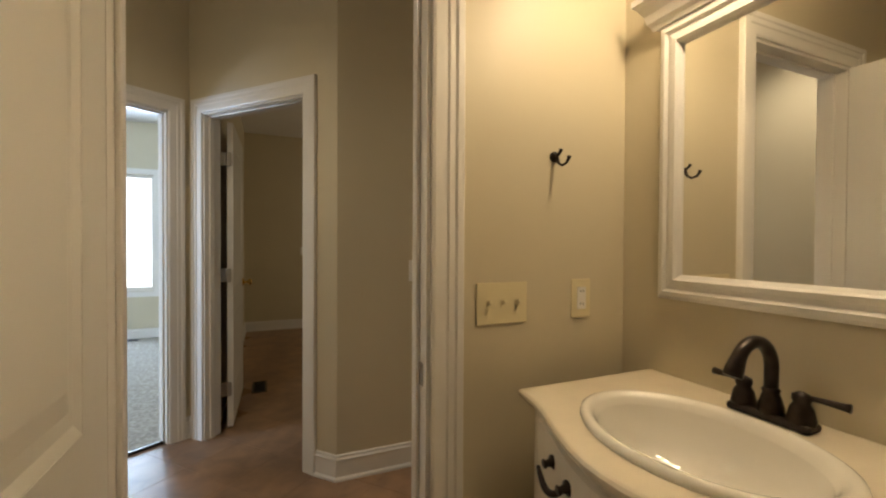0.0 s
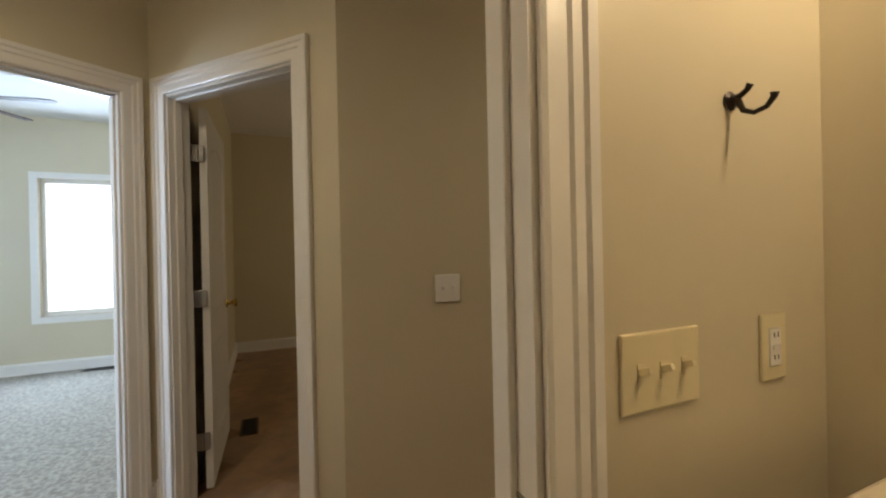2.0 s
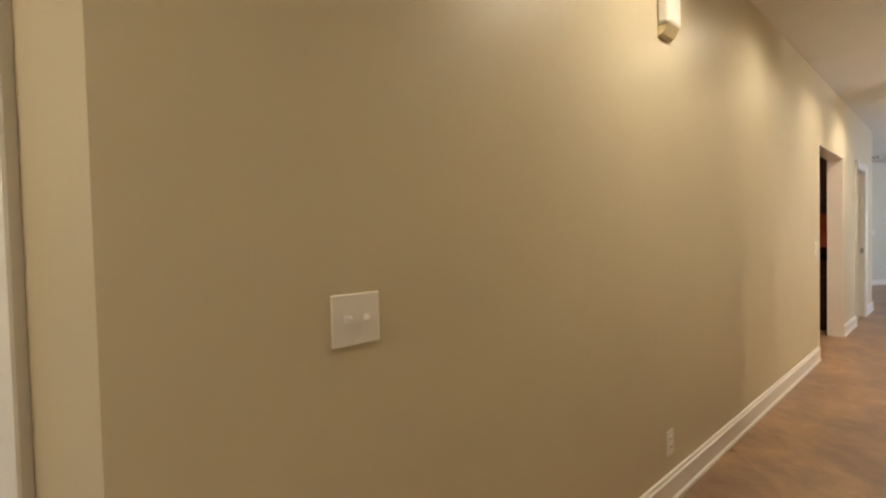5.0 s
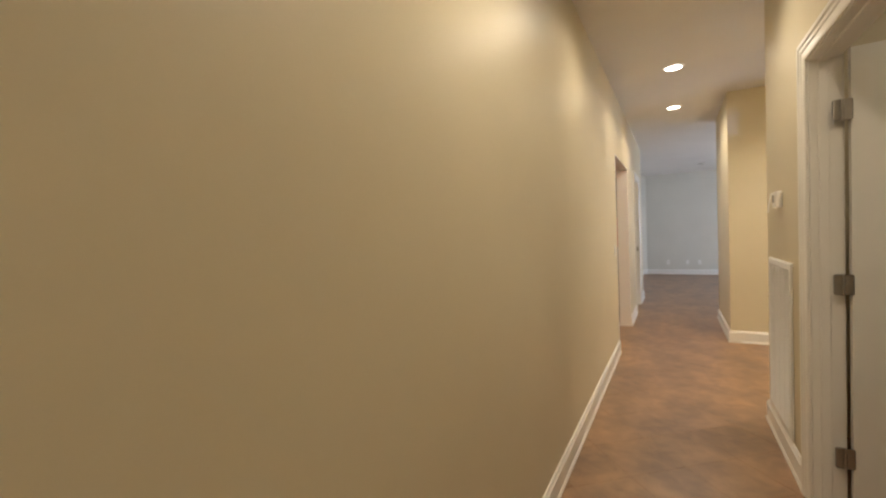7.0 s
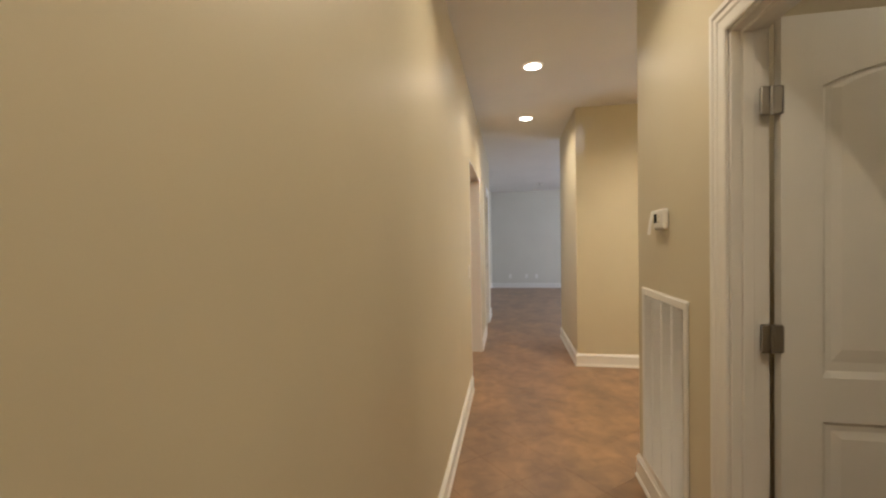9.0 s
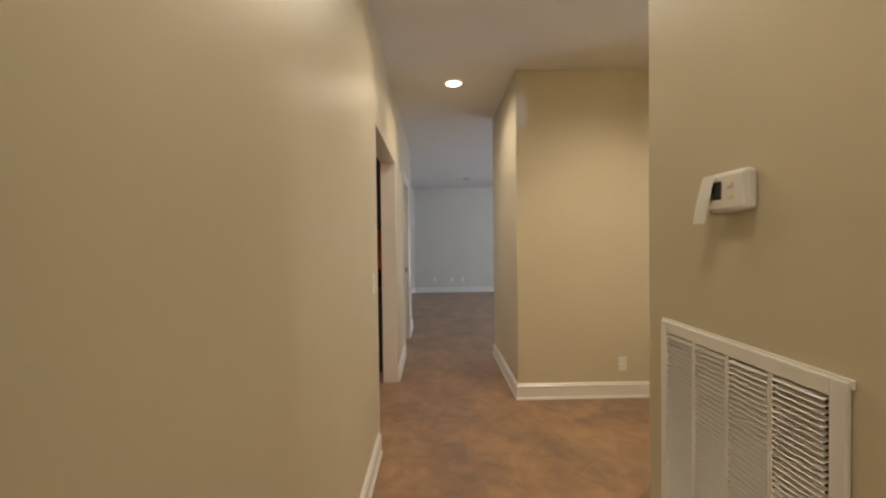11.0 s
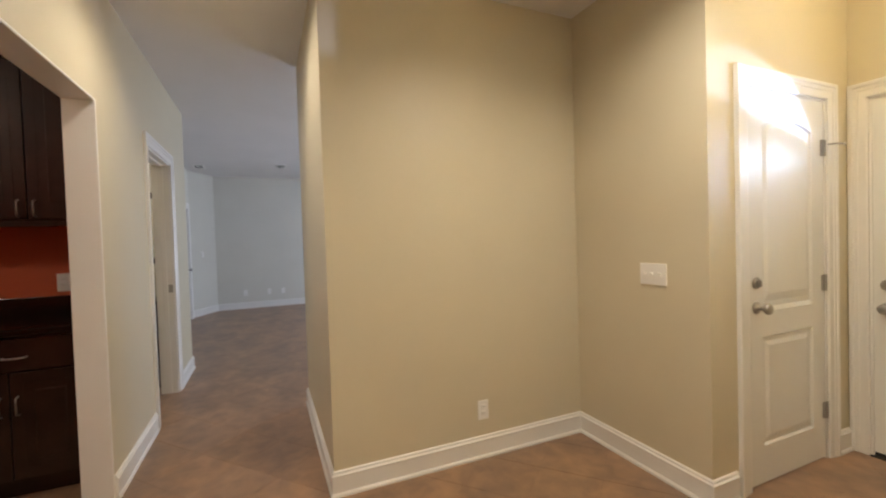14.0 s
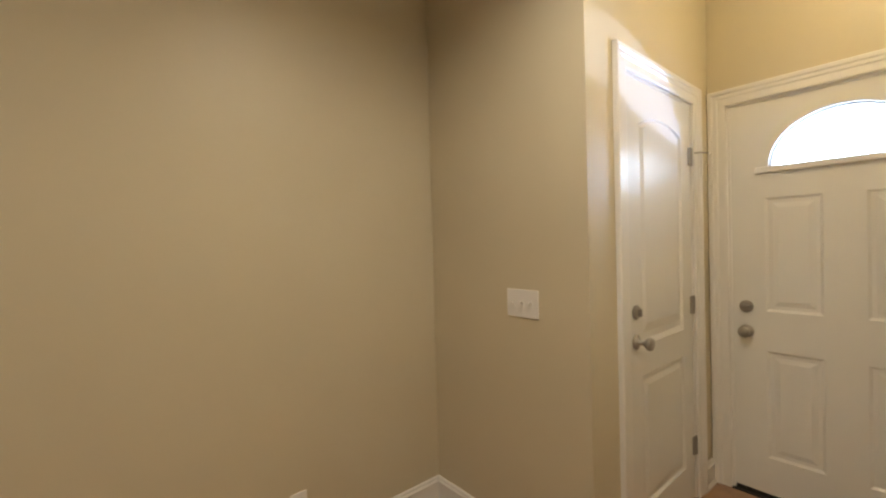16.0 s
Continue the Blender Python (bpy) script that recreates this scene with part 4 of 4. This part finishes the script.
def hinge_stop():
    ob = thing("hinge_door_stop", pose(6.045, -1.262, 1.79), "metal hinge pin door stop", "door stop")
    part("bar", add_tube(bmesh.new(), [(0.0, 0.012, 0.0), (-0.02, -0.02, 0.004), (-0.045, -0.055, 0.0)], 0.004, 8), NICKEL, ob)
    part("tip", add_lathe(bmesh.new(), [(0.007, -0.006), (0.007, 0.006)], 10, Matrix.Translation((-0.045, -0.055, 0))), PLATE, ob)


hinge_stop()


# ---- kitchen ----
def pull(bm, x, y, z, length, upright, along_y):
    if upright:
        pts = [(x, y, z - length / 2), (x - 0.026, y, z - length / 2 + 0.008), (x - 0.028, y, z), (x - 0.026, y, z + length / 2 - 0.008), (x, y, z + length / 2)]
    else:
        pts = [(x, y - length / 2, z), (x - 0.026, y - length / 2 + 0.008, z), (x - 0.028, y, z - 0.002), (x - 0.026, y + length / 2 - 0.008, z), (x, y + length / 2, z)]
    return add_tube(bm, pts, 0.0055, 10)


def cabinet_front(parent, x, y0, y1, z0, z1, name, handles=()):
    d = part(name, box(x - 0.02, x, y0 + 0.003, y1 - 0.003, z0, z1, bevel=0.003), DARKWOOD, parent)
    if z1 - z0 > 0.3:
        bm = bmesh.new()
        rings = []
        for ins, dep in ((0.055, 0.0205), (0.066, 0.014), (0.085, 0.014), (0.105, 0.0225)):
            rings.append([bm.verts.new((x - dep - 0.0006, a, b)) for a, b in ((y0 + ins, z0 + ins), (y1 - ins, z0 + ins), (y1 - ins, z1 - ins), (y0 + ins, z1 - ins))])
        for a, b in zip(rings, rings[1:]):
            for k in range(4):
                bm.faces.new((a[k], a[(k + 1) % 4], b[(k + 1) % 4], b[k]))
        bm.faces.new(rings[-1])
        part("panel", bm, DARKWOOD, d)
    for hy, hz, ln, up in handles:
        part("handle", pull(bmesh.new(), x - 0.02, hy, hz, ln, up, True), NICKEL, d, "satin metal pull", smooth=True)
    return d


for y0 in (2.60, 3.27, 3.94):
    y1, mid = y0 + 0.67, y0 + 0.335
    ob = thing("base_cabinet", Matrix(), "dark espresso base cabinet with metal pulls", "cabinet", "kitchen base cabinets")
    part("body", box(7.68, 8.26, y0, y1, 0.10, 0.885), DARKWOOD, ob)
    part("toe_kick", box(7.74, 8.26, y0, y1, 0.0, 0.10), DARKWOOD, ob)
    cabinet_front(ob, 7.68, y0, y1, 0.70, 0.87, "drawer", [(mid - 0.03, 0.772, 0.10, False)])
    cabinet_front(ob, 7.68, y0, mid, 0.12, 0.69, "door", [(mid - 0.035, 0.515, 0.10, True)])
    cabinet_front(ob, 7.68, mid, y1, 0.12, 0.69, "door", [(mid + 0.035, 0.515, 0.10, True)])
    ob = thing("wall_cabinet", Matrix(), "dark espresso wall cabinet with metal pulls", "cabinet", "kitchen wall cabinets")
    part("body", box(7.96, 8.26, y0, y1, 1.50, 2.44), DARKWOOD, ob)
    part("cornice", box(7.925, 8.26, y0, y1, 2.44, 2.475, bevel=0.006), DARKWOOD, ob)
    part("light_rail", box(7.945, 7.965, y0, y1, 1.475, 1.505, bevel=0.003), DARKWOOD, ob)
    cabinet_front(ob, 7.96, y0, mid, 1.52, 2.43, "door", [(mid - 0.037, 1.58, 0.10, True)])
    cabinet_front(ob, 7.96, mid, y1, 1.52, 2.43, "door", [(mid + 0.037, 1.58, 0.10, True)])
ob = thing("worktop", Matrix(), "black polished granite kitchen worktop with upstand", "worktop")
part("slab", box(7.635, 8.265, 2.585, 4.62, 0.886, 0.922, bevel=0.006), GRANITE, ob)
part("upstand", box(8.245, 8.268, 2.585, 4.62, 0.922, 1.035, bevel=0.003), GRANITE, ob)


# ---- powder room behind the cased doorway ----
def powder_vanity():
    ob = thing("powder_room_vanity", pose(9.875, 3.02, 0), "dark wooden vanity cabinet in the powder room", "vanity")
    part("body", box(-0.50, 0, -0.40, 0.40, 0.09, 0.80), DARKWOOD, ob)
    part("plinth", box(-0.44, 0, -0.39, 0.39, 0, 0.09), DARKWOOD, ob)
    part("top", box(-0.53, 0, -0.42, 0.42, 0.80, 0.832, bevel=0.006), GRANITE, ob, "black stone top")
    for y0, y1, side in ((-0.385, -0.006, 1), (0.006, 0.385, -1)):
        d = part("door", box(-0.522, -0.502, y0, y1, 0.12, 0.77, bevel=0.004), DARKWOOD, ob)
        part("handle", pull(bmesh.new(), -0.522, (y1 if side > 0 else y0) - side * 0.035, 0.55, 0.10, True, True), NICKEL, d, "satin metal pull", smooth=True)
    return ob


def powder_mirror():
    ob = thing("powder_room_mirror", pose(9.877, 3.02, 0), "mirror in a dark wooden frame above vanity", "mirror")
    y, z0, z1, f = 0.37, 1.17, 1.90, 0.06
    for a, b, c, d in ((-y, y, z0, z0 + f), (-y, y, z1 - f, z1), (-y, -y + f, z0 + f, z1 - f), (y - f, y, z0 + f, z1 - f)):
        part("frame_rail", box(-0.025, 0, a, b, c, d, bevel=0.005), DARKWOOD, ob)
    part("glass", box(-0.010, -0.004, -y + f, y - f, z0 + f, z1 - f), MIRROR, ob, "silvered mirror glass")
    return ob


powder_vanity()
powder_mirror()
tagged(part("strike_plate", box(9.199, 9.2035, 2.455, 2.490, 0.92, 0.99, bevel=0.001), NICKEL), "satin metal strike plate on the powder room jamb", "strike plate")

# ---- floor tiles, laid diagonally ----
PITCH, GAP = 0.335, 0.0012
ANG = radians(41)


def in_any(x, y, rects):
    return any(a <= x <= b and c <= y <= d for a, b, c, d in rects)


NEAR = [(-1.05, 8.6, 1.22, 2.62), (4.75, 6.25, -1.62, 1.3), (6.1, 7.05, -0.4, 1.3), (-1.05, 0.9, 2.6, 3.42)]
REST = [(8.2, 14.5, -2.5, 3.3), (0.1, 3.1, 2.4, 6.7), (5.0, 8.4, 2.5, 4.8), (-1.0, 1.6, -1.0, 1.3), (2.3, 4.8, -0.6, 1.3), (8.4, 10.1, 2.5, 4.2), (5.0, 6.1, -2.3, -1.5)]
half = (PITCH - GAP) / 2
tile_bm = bmesh.new()
ring0 = [tile_bm.verts.new((sx * half, sy * half, -0.006)) for sx, sy in ((-1, -1), (1, -1), (1, 1), (-1, 1))]
ring1 = [tile_bm.verts.new((sx * half, sy * half, -0.0010)) for sx, sy in ((-1, -1), (1, -1), (1, 1), (-1, 1))]
ring2 = [tile_bm.verts.new((sx * (half - 0.001), sy * (half - 0.001), 0.0)) for sx, sy in ((-1, -1), (1, -1), (1, 1), (-1, 1))]
for a, b in ((ring0, ring1), (ring1, ring2)):
    for k in range(4):
        tile_bm.faces.new((a[k], a[(k + 1) % 4], b[(k + 1) % 4], b[k]))
tile_bm.faces.new(ring2)
tile_me = None
verts, faces = [], []
for i in range(-40, 60):
    for j in range(-60, 40):
        x = PITCH * (i * math.cos(ANG) - j * math.sin(ANG)) + 0.05
        y = PITCH * (i * math.sin(ANG) + j * math.cos(ANG)) + 0.02
        if in_any(x, y, NEAR):
            if tile_me is None:
                t = part("tile", tile_bm, TILE, floor)
                tile_me = t.data
            else:
                t = new("tile", tile_me)
                t.parent = floor
            t.location, t.rotation_euler = (x, y, random.uniform(-0.0006, 0.0)), (0, 0, ANG)
        elif in_any(x, y, REST):
            b0 = len(verts)
            for sx, sy in ((-1, -1), (1, -1), (1, 1), (-1, 1)):
                u, w = sx * half, sy * half
                verts.append((x + u * math.cos(ANG) - w * math.sin(ANG), y + u * math.sin(ANG) + w * math.cos(ANG), -0.0005))
            faces.append((b0, b0 + 1, b0 + 2, b0 + 3))
me = bpy.data.meshes.new("far_tiles")
me.from_pydata(verts, [], faces)
me.materials.append(TILE)
far_tiles = tagged(new("far_tiles", me), kind="stuff")
far_tiles.parent = floor
